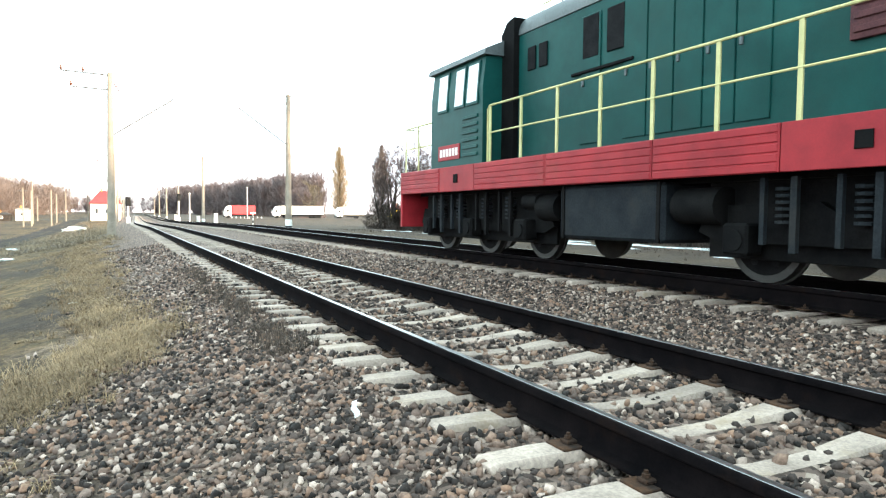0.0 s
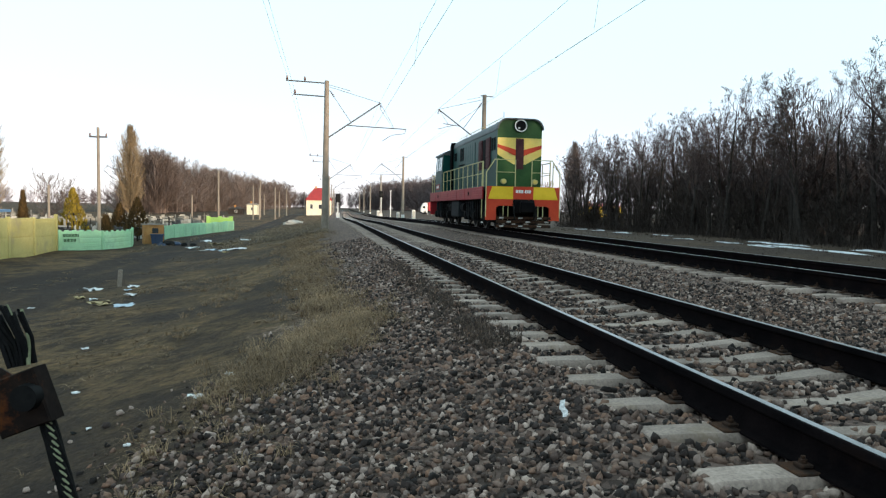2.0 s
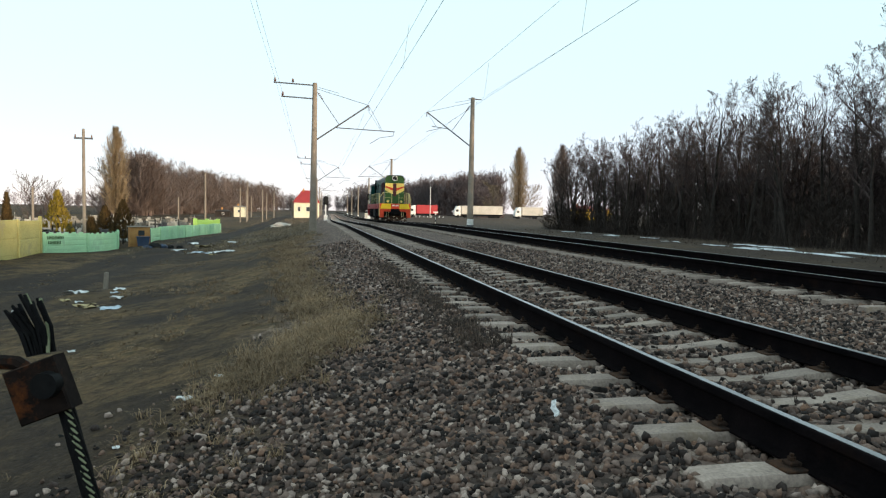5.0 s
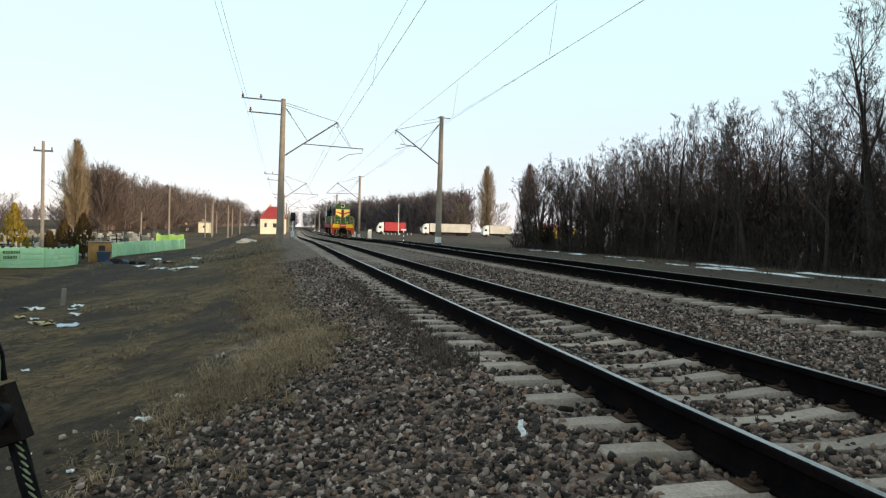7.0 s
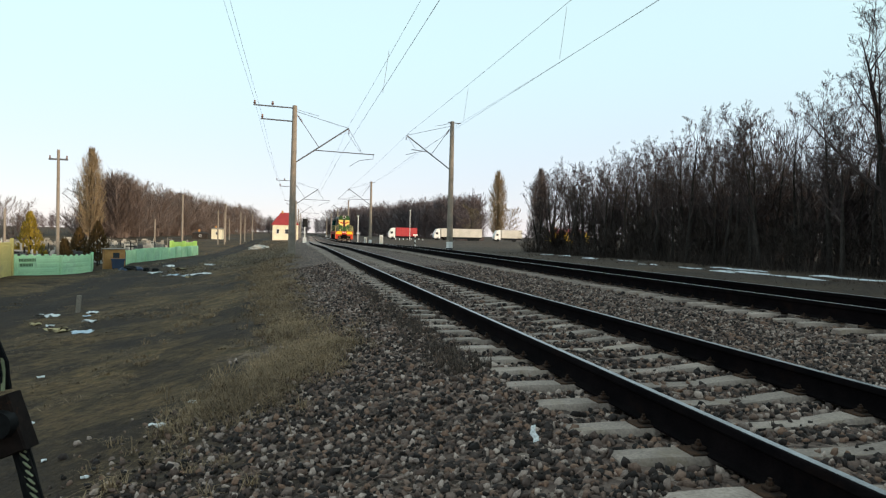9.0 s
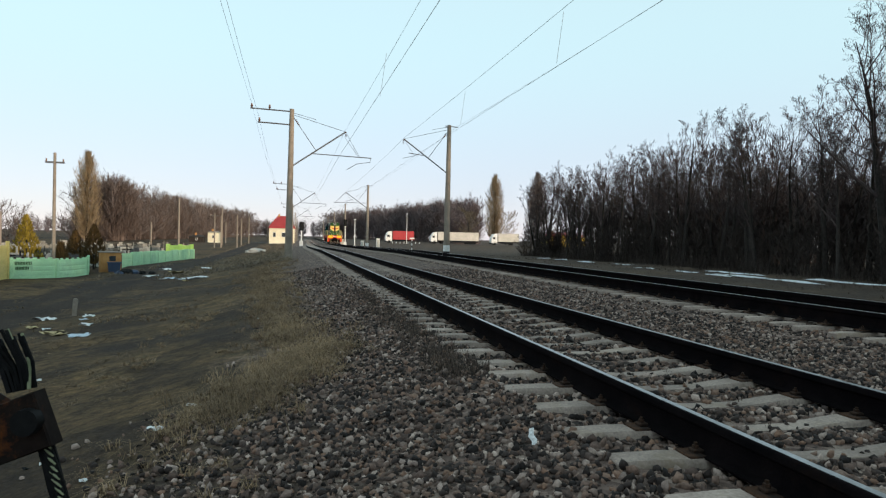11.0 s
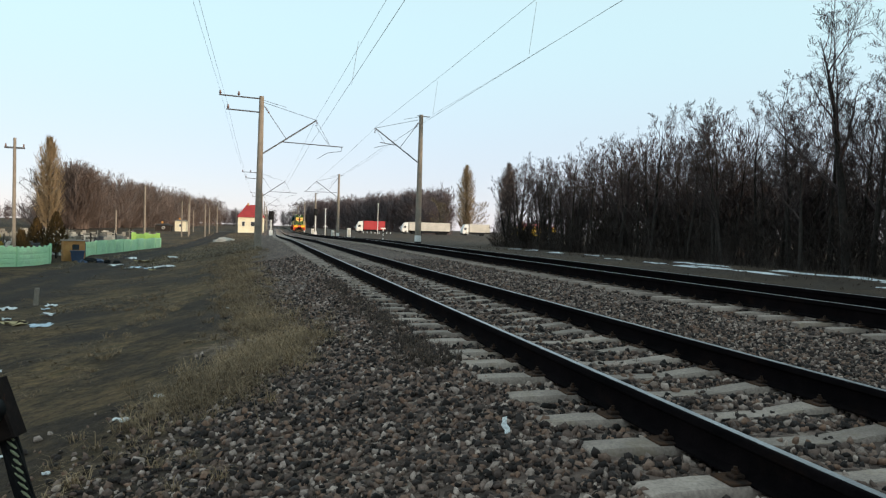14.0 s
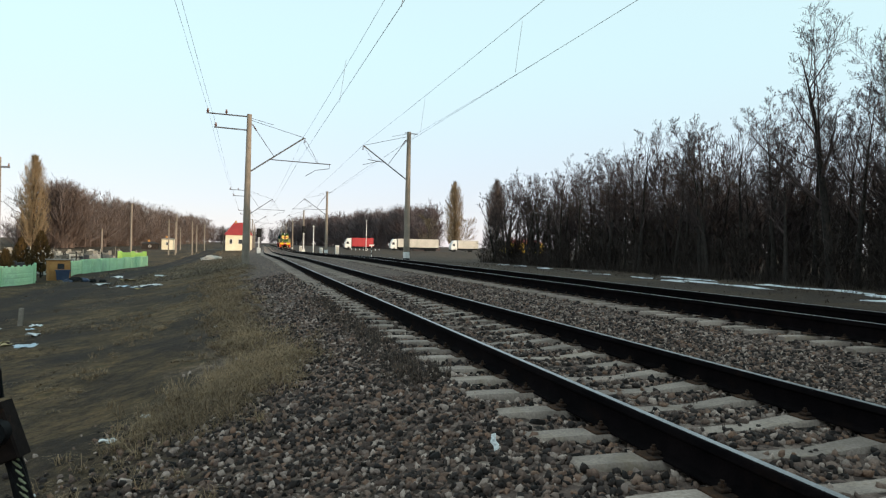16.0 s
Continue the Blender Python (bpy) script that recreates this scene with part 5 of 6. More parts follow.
part("wall", MB().box(-19.5, -15.2, 25.0, 34.5, -1.6, 0.55, 0.03), SAND, shed)
part("roof", MB().prism([(-20.0, 0.75), (-14.7, 0.60), (-14.7, 0.72), (-20.0, 0.87)], 24.4, 35.2), BLUEROOF, shed, "blue corrugated sheet roof")
gate = thing("cemetery_gate", "lime painted low gate wall of the cemetery", "gate")
part("wall", MB().box(-13.2, -10.7, 80.6, 80.9, -1.9, -0.32, 0.03), LIME, gate)
for x in (-13.2, -11.9, -10.7):
    part("pillar", MB().box(x - 0.2, x + 0.2, 80.5, 81.0, -1.9, -0.18, 0.03), LIME, gate)

kiosk = thing("brick_hut", "small ochre hut with one window by the cemetery fence", "hut", pose(-10.95, 46.2, -1.52, 0, 0, 20) @ Matrix.Scale(0.74, 4))
part("wall", MB().box(-0.8, 0.8, -0.7, 0.7, -0.2, 1.72, 0.02), OCHRE, kiosk)
part("roof", MB().box(-0.9, 0.9, -0.8, 0.8, 1.72, 1.80, 0.02), MASTC, kiosk)
part("window", MB().box(-0.15, 0.35, -0.73, -0.69, 1.0, 1.45, 0.01), GLASS, kiosk)
part("side_panel", MB().box(0.81, 0.85, -0.65, 0.65, 0.0, 1.55, 0.01), BLUE, kiosk, "blue painted side panel")
bin_ = thing("rubbish_container", "dark blue steel rubbish container heaped with rubbish", "container", pose(-10.5, 45.3, -1.5, 0, 0, 14) @ Matrix.Scale(0.75, 4))
part("body", MB().prism([(-0.42, 0.12), (0.42, 0.12), (0.5, 0.85), (-0.5, 0.85)], -0.4, 0.4), BLUE, bin_)
part("rim", MB().box(-0.54, 0.54, -0.44, 0.44, 0.85, 0.92, 0.01), BLUE, bin_)
for x in (-0.35, 0.35):
    part("foot", MB().box(x - 0.06, x + 0.06, -0.35, 0.35, -0.05, 0.12), RUBBER, bin_)


def blob(seed, rx, ry, rz, jag=0.3, n=2):
    bm = bmesh.new()
    bmesh.ops.create_icosphere(bm, subdivisions=n, radius=1.0)
    r = random.Random(seed)
    for v in bm.verts:
        k = 1 + r.uniform(-jag, jag)
        v.co = Vector((v.co.x * rx * k, v.co.y * ry * k, max(v.co.z, -0.15) * rz * k))
    mb = MB()
    mb.v = [tuple(v.co) for v in bm.verts]
    mb.f = [tuple(v.index for v in f.verts) for f in bm.faces]
    bm.free()
    return mb


rub = thing("rubbish_heap", "heap of dark rubbish bags beside the container", "rubbish", pose(-9.7, 44.6, -1.5))
for k, (x, y, s) in enumerate(((0, 0, 0.32), (0.5, 0.2, 0.24), (1.0, -0.1, 0.2), (-0.3, -0.35, 0.22), (1.5, 0.25, 0.16))):
    b = part("rubbish_bag", blob(k, s * 1.3, s, s, 0.25), RUBBER if k % 2 == 0 else BLUE, rub)
    b.matrix_basis = pose(x, y, 0.0, 0, 0, k * 50)

# gravestones and crosses
r5 = random.Random(55)
slab = MB().box(-0.3, 0.3, -0.06, 0.06, 0.0, 0.95, 0.03).box(-0.36, 0.36, -0.14, 0.14, -0.2, 0.12, 0.02)
arch = MB().prism([(-0.25, 0.1), (0.25, 0.1), (0.25, 0.8), (0.15, 1.0), (-0.05, 1.08), (-0.2, 0.95)], -0.06, 0.06).box(-0.32, 0.32, -0.14, 0.14, -0.2, 0.1, 0.02)
cross = MB().box(-0.045, 0.045, -0.045, 0.045, -0.2, 1.5, 0.01).box(-0.4, 0.4, -0.04, 0.04, 1.02, 1.11, 0.01)
paling = MB()
for k in range(9):
    paling.box(-0.9 + k * 0.22, -0.87 + k * 0.22, -0.015, 0.015, -0.2, 0.8)
paling.box(-0.95, 0.95, -0.02, 0.02, 0.7, 0.74).box(-0.95, 0.95, -0.02, 0.02, 0.15, 0.19)
graves = [("gravestone", slab.data("gravestone", GRANITE), "polished dark granite gravestone", "gravestone"), ("gravestone", arch.data("gravestone", GRAVEL), "pale stone gravestone with rounded top", "gravestone"),
          ("gravestone", slab.data("gravestone", GRAVEL), "pale concrete gravestone slab", "gravestone"), ("grave_cross", cross.data("grave_cross", GRAVEL), "pale weathered grave cross", "cross"),
          ("grave_cross", cross.data("grave_cross", RUBBER), "dark iron grave cross", "cross"), ("grave_railing", paling.data("grave_railing", BLACK), "low dark iron grave railing", "railing")]
for i in range(295):
    y = 42 + 50 * r5.random() ** 1.2
    x = -13.3 - 1.5 * r5.random() - (y - 38) * 0.62 * r5.random()
    name, me, lab, cat = graves[r5.choice((0, 0, 0, 0, 0, 1, 1, 2, 2, 3, 4, 5))]
    ob = tagged(new(name, me), lab, cat, "graves in the cemetery")
    s = r5.uniform(0.85, 1.25) * (0.85 if cat == "cross" else 1.0)
    ob.matrix_basis = pose(x, y, ground_z(x, y), 0, 0, r5.uniform(-25, 60)) @ Matrix.Scale(s, 4)

# smaller stones and crosses crowded farther back
far = MB()
for i in range(420):
    y = 50 + 60 * r5.random()
    x = -13.6 - (y - 36) * 0.55 * r5.random()
    z, h, w, d = ground_z(x, y), r5.uniform(0.7, 1.5), r5.uniform(0.2, 0.38), r5.uniform(0.05, 0.1)
    if i % 6 == 0:
        far.box(x - 0.035, x + 0.035, y - 0.03, y + 0.03, z - 0.1, z + h + 0.5).box(x - 0.26, x + 0.26, y - 0.028, y + 0.028, z + h + 0.1, z + h + 0.17)
    else:
        far.box(x - w, x + w, y - d, y + d, z - 0.1, z + h, 0.02)
GRAVEFAR = mk("gravestone_mixed", (0.20, 0.185, 0.16), (0.34, 0.31, 0.26), 3.0, 40.0, 0.7, bump=0.1, island=0.9)
tagged(part("far_graves", far, GRAVEFAR, fix=False), "crowd of dark and pale gravestones and crosses", "gravestones", kind="stuff")


def conifer(seed, h, rad, material, label):
    """Evergreen cone of many small sprays."""
    r = random.Random(seed)
    root = thing("thuja", label, "conifer", group="evergreens in the cemetery")
    part("trunk", MB().tube([(0, 0, -0.2), (0, 0, h * 0.9)], [0.07, 0.02], 6), BARK, root)
    mb = MB()
    for i in range(900):
        t = r.random() ** 1.3
        a = r.uniform(0, 6.283)
        rr = rad * (1 - t) ** 0.8 * (0.55 + 0.5 * r.random()) + 0.03
        z = 0.12 * h + 0.9 * h * t
        s = 0.16 * r.uniform(0.6, 1.3)
        c, sn = math.cos(a), math.sin(a)
        x, y = rr * c, rr * sn
        mb.add([(x - sn * s * 0.4, y + c * s * 0.4, z), (x + sn * s * 0.4, y - c * s * 0.4, z), (x + c * s * 0.5, y + sn * s * 0.5, z + s * 1.3), (x - c * 0.05, y - sn * 0.05, z + s * 0.3)], [(0, 1, 2), (0, 2, 3), (1, 3, 2)])
    part("foliage", mb, material, root, fix=False)
    return root


for seed, x, y, h, rad, mt, lab in ((1, -16.2, 47.5, 3.35, 1.05, THUJA, "golden green conical thuja"), (2, -19.6, 48.5, 3.2, 0.42, THUJAD, "slim dark evergreen among graves"), (3, -21.0, 47.5, 3.3, 0.5, THUJAD, "slim dark evergreen among graves"),
                                    (4, -12.9, 50.0, 2.9, 1.0, THUJAD, "brown round evergreen bush"), (5, -14.2, 50.5, 2.4, 0.9, THUJAD, "brown round evergreen bush"), (6, -21.4, 45.0, 2.6, 0.6, THUJAD, "brownish evergreen bush among graves"), (7, -13.3, 44.5, 1.7, 0.7, THUJAD, "brown low bush at the fence")):
    conifer(seed, h, rad, mt, lab).matrix_basis = pose(x, y, ground_z(x, y))


# ---- poles ----
def utility_pole(h, bars, label, x, y, rad=0.11, material=None):
    root = thing("utility_pole", label, "pole", pose(x, y, ground_z(x, y)), "utility poles")
    part("pole", MB().tube([(0, 0, -0.5), (0, 0, h)], [rad, rad * 0.72], 10), material or MASTC, root, smooth=True)
    for z, w in bars:
        cb = part("crossarm", MB().box(-w / 2, w / 2, -0.05, 0.05, h - z - 0.05, h - z + 0.05, 0.01), STEEL, root)
        for s in (-1, 1):
            part("insulator", MB().tube([(s * w * 0.44, 0, h - z + 0.05), (s * w * 0.44, 0, h - z + 0.22)], [0.05, 0.035], 8), CERAMIC, cb)
    return root


utility_pole(7.0, [(0.55, 1.0)], "slender concrete utility pole with one crossarm", -13.0, 42.3, 0.105)
utility_pole(7.8, [], "plain concrete utility pole beside the lane", -15.0, 100.0, 0.15)
for x, y, h, bars in ((-13.6, 133, 6.6, [(0.5, 1.6)]), (-12.6, 135, 6.2, []), (-9.7, 136, 6.4, []), (-14.0, 152, 8.2, []), (-10.5, 160, 6.0, []), (-9.5, 172, 6.5, []), (-15.5, 178, 5.5, []), (-22, 118, 4.5, []), (-33, 96, 4.8, []), (-28, 75, 4.6, []), (-5.6, 190, 6.5, [])):
    utility_pole(h, bars, "grey concrete utility pole" + (" with crossarm" if bars else ""), x, y, 0.14)


def signal(x, y, h, head=True):
    lab = "railway colour light signal with black head on a grey post" if head else "plain white lamp post beside the line"
    root = thing("railway_signal" if head else "lamp_post", lab, "signal" if head else "post", pose(x, y, ground_z(x, y)))
    part("post", MB().tube([(0, 0, -0.3), (0, 0, h)], [0.10, 0.08], 10), WHITE, root, smooth=True)
    if head:
        hd = part("signal_head", MB().box(-0.38, 0.38, -0.12, 0.12, h - 1.3, h + 0.1, 0.05), BLACK, root, "black oval signal head")
        for k in range(3):
            part("lamp_hood", MB().tube([(0, -0.1, h - 0.2 - k * 0.4), (0, -0.4, h - 0.2 - k * 0.4)], 0.13, 12), BLACK, hd)
        part("ladder", MB().box(-0.2, -0.17, 0.12, 0.15, 0.2, h - 1.3).box(0.17, 0.2, 0.12, 0.15, 0.2, h - 1.3), STEEL, root)
        part("relay_box", MB().box(-0.3, 0.3, -0.2, 0.2, 0.0, 0.9, 0.03), WHITE, root)
    else:
        part("lamp", MB().box(-0.25, 0.25, -0.08, 0.08, h - 0.05, h + 0.08, 0.02), WHITE, root)
    return root


signal(11.85, 143, 5.6)
signal(2.15, 112, 3.9)
signal(13.3, 137, 5.6, False)
signal(33.4, 190, 8.6, False)
for x, y, w, h in ((16.4, 124, 0.62, 1.75), (13.9, 128, 0.5, 1.3), (12.9, 163, 0.8, 1.5)):
    cab_ = thing("relay_cabinet", "white painted trackside relay cabinet", "cabinet", pose(x, y, ground_z(x, y)), "relay cabinets")
    part("body", MB().box(-w / 2, w / 2, -0.3, 0.3, -0.2, h, 0.03), WHITE, cab_)
    part("lid", MB().box(-w / 2 - 0.05, w / 2 + 0.05, -0.34, 0.34, h, h + 0.07, 0.01), WHITE, cab_)
    part("door_panel", MB().box(-w / 2 + 0.07, w / 2 - 0.07, -0.32, -0.29, 0.2, h - 0.15, 0.01), TWHITE, cab_)
xb = thing("crossing_sign", "striped black and white post with white crossing board", "sign", pose(21.2, 115.0, ground_z(21.2, 115)))
for k in range(5):
    part("post_band", MB().tube([(0, 0, k * 0.38 - (0.2 if k == 0 else 0)), (0, 0, (k + 1) * 0.38)], 0.07, 10), BLACK if k % 2 else WHITE, xb, smooth=True)
b = part("board", MB().box(-0.42, 0.42, -0.02, 0.02, -0.12, 0.12, 0.01), WHITE, xb)
b.matrix_basis = pose(0, -0.08, 2.02)


# ---- crossing keeper's house and other buildings ----
def house(name, label, x0, x1, y0, y1, z0, ze, zr, hip, wall_mat, roof_mat, windows):
    root = thing(name, label, "house", group="")
    part("wall", MB().box(x0, x1, y0, y1, z0 - 0.4, ze, 0.02), wall_mat, root)
    e = 0.35
    mb = MB()
    ym = (y0 + y1) / 2
    mb.add([(x0 - e, y0 - e, ze), (x1 + e, y0 - e, ze), (x1 + e, y1 + e, ze), (x0 - e, y1 + e, ze), (x0 + hip, ym, zr), (x1 - hip, ym, zr)],
           [(0, 1, 5, 4), (1, 2, 5), (2, 3, 4, 5), (3, 0, 4), (0, 3, 2, 1)])
    rf = part("roof", mb, roof_mat, root)
    part("chimney", MB().box(x0 + hip + 0.2, x0 + hip + 0.65, ym - 0.2, ym + 0.2, zr - 0.6, zr + 0.5, 0.02), OCHRE, rf)
    for wx, wz, ww, wh in windows:
        w = part("window", MB().box(wx - ww / 2, wx + ww / 2, y0 - 0.05, y0 + 0.05, wz, wz + wh, 0.01), WHITE, root, "white window frame")
        part("pane", MB().box(wx - ww / 2 + 0.08, wx + ww / 2 - 0.08, y0 - 0.065, y0 - 0.04, wz + 0.08, wz + wh - 0.08), GLASS, w)
    return root


zh = ground_z(-3, 185)
house("crossing_house", "cream plastered crossing keeper's house with steep red roof", -5.0, 1.7, 185, 190, zh, zh + 4.1, zh + 7.5, 2.1, PLASTER, REDROOF, [(-1.2, zh + 1.7, 1.1, 1.3), (-3.6, zh + 1.7, 0.8, 1.3), (0.4, zh + 1.7, 0.6, 1.2)])
house("hut", "small pale flat-roofed hut beside the lane", -20.3, -17.4, 182, 185, ground_z(-21, 182), ground_z(-21, 182) + 2.6, ground_z(-21, 182) + 3.0, 0.6, PLASTER, MASTC, [(-18.9, ground_z(-21, 182) + 1.1, 0.7, 0.8)])
house("shed", "low dull brown shed near the far wood", -24.4, -20.9, 178, 182, ground_z(-30, 178), ground_z(-30, 178) + 1.4, ground_z(-30, 178) + 1.9, 1.0, BARK, BARK, [(-22.5, ground_z(-30, 178) + 0.5, 0.6, 0.6)])
house("roadside_building", "yellow plastered low building beyond the wood", 84, 98, 208, 214, ground_z(90, 208), ground_z(90, 208) + 3.4, ground_z(90, 208) + 4.6, 2.5, LYELLOW, REDROOF, [(87, ground_z(90, 208) + 1.0, 1.2, 1.3), (91, ground_z(90, 208) + 1.0, 1.2, 1.3), (95, ground_z(90, 208) + 1.0, 1.2, 1.3)])


def truck(label, length, cab_mat, body_mat, x, y, artic):
    """Lorry facing towards -x."""
    root = thing("truck", label, "truck", pose(x, y, ground_z(x + 5, y) + 0.06) @ Matrix.Scale(0.92, 4), "trucks waiting on the road")
    cab_p = [(0.15, 0.55), (0.0, 1.3), (0.12, 2.3), (0.55, 3.1), (0.9, 3.7), (2.1, 3.85), (2.1, 0.55)]
    cb = part("cab", MB().add([(u, v, w) for v in (-1.2, 1.2) for u, w in cab_p],
         [tuple(range(7)), tuple(range(7, 14))] + [(i, (i + 1) % 7, 7 + (i + 1) % 7, 7 + i) for i in range(7)]), cab_mat, root)
    part("side_window", MB().box(0.55, 1.35, -1.215, -1.19, 1.9, 2.65, 0.01), GLASS, cb)
    part("windscreen", MB().add([(0.10, -1.0, 1.85), (0.10, 1.0, 1.85), (0.36, 1.0, 2.75), (0.36, -1.0, 2.75)], [(0, 1, 2, 3)]), GLASS, cb)
    part("bumper", MB().box(-0.08, 0.3, -1.22, 1.22, 0.35, 0.75, 0.03), UNDERG, cb)
    bx = part("cargo_body", MB().box(2.35, length, -1.27, 1.27, 1.15, 3.95, 0.03), body_mat, root)
    n = int((length - 2.35) / 1.5)
    for k in range(n + 1):
        u = 2.4 + (length - 2.5) * k / n
        part("body_post", MB().box(u, u + 0.07, -1.285, -1.265, 1.2, 3.9), TWHITE if body_mat is TWHITE else LRED, bx)
    part("chassis", MB().box(0.6, length - 0.1, -0.5, 0.5, 0.75, 1.13), UNDER, root)
    part("side_guard", MB().box(4.3 if artic else 3.4, length - 4.8 if artic else length - 2.6, -1.24, -1.2, 0.5, 1.0), UNDERG, root)
    axles = [1.2, 3.9, length - 4.0, length - 2.7, length - 1.4] if artic else [1.2, length - 2.6]
    for a in axles:
        for s in (-1, 1):
            w = part("wheel", MB().tube([(a, s * 0.9, 0.5), (a, s * 1.2, 0.5)], 0.5, 18), RUBBER, root, smooth=True)
            part("rim", MB().tube([(a, s * 1.18, 0.5), (a, s * 1.215, 0.5)], 0.27, 14), UNDERG, w)
    return root


truck("white articulated truck with pale tarpaulin trailer on the road", 16.5, WHITE, TWHITE, 42.4, 199.5, True)
truck("white truck with cream tarpaulin body on the road", 9.8, WHITE, TWHITE, 61.7, 199.5, False)
truck("red tarpaulin truck with white cab near the crossing", 9.4, WHITE, TRED, 28.5, 199.5, False)

# low roadside posts by the crossing
for k in range(8):
    x = 29.5 + k * 1.15
    rp_ = tagged(part("guard_post", MB().tube([(x, 191.5, ground_z(x, 191) - 0.2), (x, 191.5, ground_z(x, 191) + 0.5)], 0.09, 8), WHITE), "short white guard post beside the road", "post", "guard posts")
bnk = tagged(part("rubble_pile", blob(77, 1.5, 0.7, 0.62, 0.22, 3), GRAVEL), "pale heap of rubble on the grass", "rubble")
bnk.matrix_basis = pose(-4.6, 104, ground_z(-4.6, 104) - 0.02, 0, 0, 8)


# ---- snow, litter and plants ----
def patch(name, label, category, x, y, lx, ly, material, seed, thick=0.035, ang=0.0, kind=""):
    r = random.Random(seed)
    n, mb = 26, MB()
    rim = []
    for k in range(n):
        a = 2 * math.pi * k / n
        q = 1 + 0.30 * noise.noise((math.cos(a) * 1.6 + seed * 3.1, math.sin(a) * 1.6, 0)) + r.uniform(-0.16, 0.16)
        rim.append((lx / 2 * q * math.cos(a), ly / 2 * q * math.sin(a)))
    ca, sa = math.cos(radians(ang)), math.sin(radians(ang))
    def at(u, v, h):
        px, py = x + u * ca - v * sa, y + u * sa + v * ca
        return (px, py, ground_z(px, py) + h)
    mb.v = [at(u, v, -0.02) for u, v in rim] + [at(u * 0.86, v * 0.86, thick) for u, v in rim] + [at(u * 0.45, v * 0.45, thick * 1.25) for u, v in rim] + [at(0, 0, thick * 1.25)]
    for k in range(n):
        j = (k + 1) % n
        mb.f += [(k, j, n + j, n + k), (n + k, n + j, 2 * n + j, 2 * n + k), (2 * n + k, 2 * n + j, 3 * n)]
    return tagged(part(name, mb, material, smooth=True), label, category, "snow patches" if category == "snow" else "", kind)


for k, (x, y, lx, ly) in enumerate(((26.0, 66.5, 1.6, 5), (25.6, 60.0, 0.8, 4), (24.9, 53, 1.0, 3.5), (25.6, 47.5, 0.9, 3), (23.0, 40.5, 0.7, 3.2), (23.6, 36.0, 0.4, 2.6), (22.8, 32.0, 0.5, 2.2), (24.2, 31.8, 0.9, 4.5), (25.6, 34.5, 0.5, 5), (23.0, 26.6, 0.45, 3.6), (26.0, 27.0, 0.8, 5.5),
                                  (25.9, 23.6, 1.4, 3.0), (24.0, 19.5, 1.2, 3.2), (22.0, 18.8, 0.5, 1.2), (25.2, 16.5, 1.3, 2.5))):
    patch("snow_patch", "thin streak of old dirty snow on the verge", "snow", x, y, lx, ly, SNOW, k + 1, 0.03)


def scrap(name, label, category, x, y, s, material, seed, tall=0.5, group="litter on the grass"):
    """A crumpled sheet."""
    r = random.Random(seed)
    mb = MB()
    n = 5
    for j in range(n):
        for i in range(n):
            mb.v.append(((i / (n - 1) - 0.5) * s * (1 + r.uniform(-0.25, 0.25)), (j / (n - 1) - 0.5) * s * 0.7 * (1 + r.uniform(-0.25, 0.25)), s * tall * r.uniform(0.0, 0.55) + 0.01))
    mb.f = [(j * n + i, j * n + i + 1, (j + 1) * n + i + 1, (j + 1) * n + i) for j in range(n - 1) for i in range(n - 1)]
    m = len(mb.v)
    mb.v += [(a, b, max(c - 0.006, -0.02)) for a, b, c in mb.v]
    mb.f += [tuple(m + q for q in reversed(f)) for f in mb.f]
    ob = tagged(part(name, mb, material, fix=False), label, category, group)
    ob.matrix_basis = pose(x, y, ground_z(x, y), 0, 0, r.uniform(0, 360))
    return ob


pap = MB()
for k, (u, v, w) in enumerate(((0, 0.0, 0.028), (0.012, 0.035, 0.022), (-0.006, 0.075, 0.030), (0.010, 0.105, 0.020), (0.022, 0.135, 0.026))):
    pap.v += [(u - w, 0.0 + 0.012 * (k % 2), v), (u + w, 0.01 * ((k + 1) % 2), v + 0.008)]
pap.f = [(2 * k, 2 * k + 1, 2 * k + 3, 2 * k + 2) for k in range(4)]
m0 = len(pap.v)
pap.v += [(a, b + 0.004, c) for a, b, c in pap.v]
pap.f += [tuple(m0 + q for q in reversed(f)) for f in pap.f]
pp = tagged(part("torn_paper", pap, PAPER, fix=False), "torn strip of white paper lying on the ballast", "paper")
pp.matrix_basis = pose(1.43, 3.76, ground_z(1.43, 3.76) + 0.03, -38, 0, 12) @ Matrix.Scale(0.72, 4)
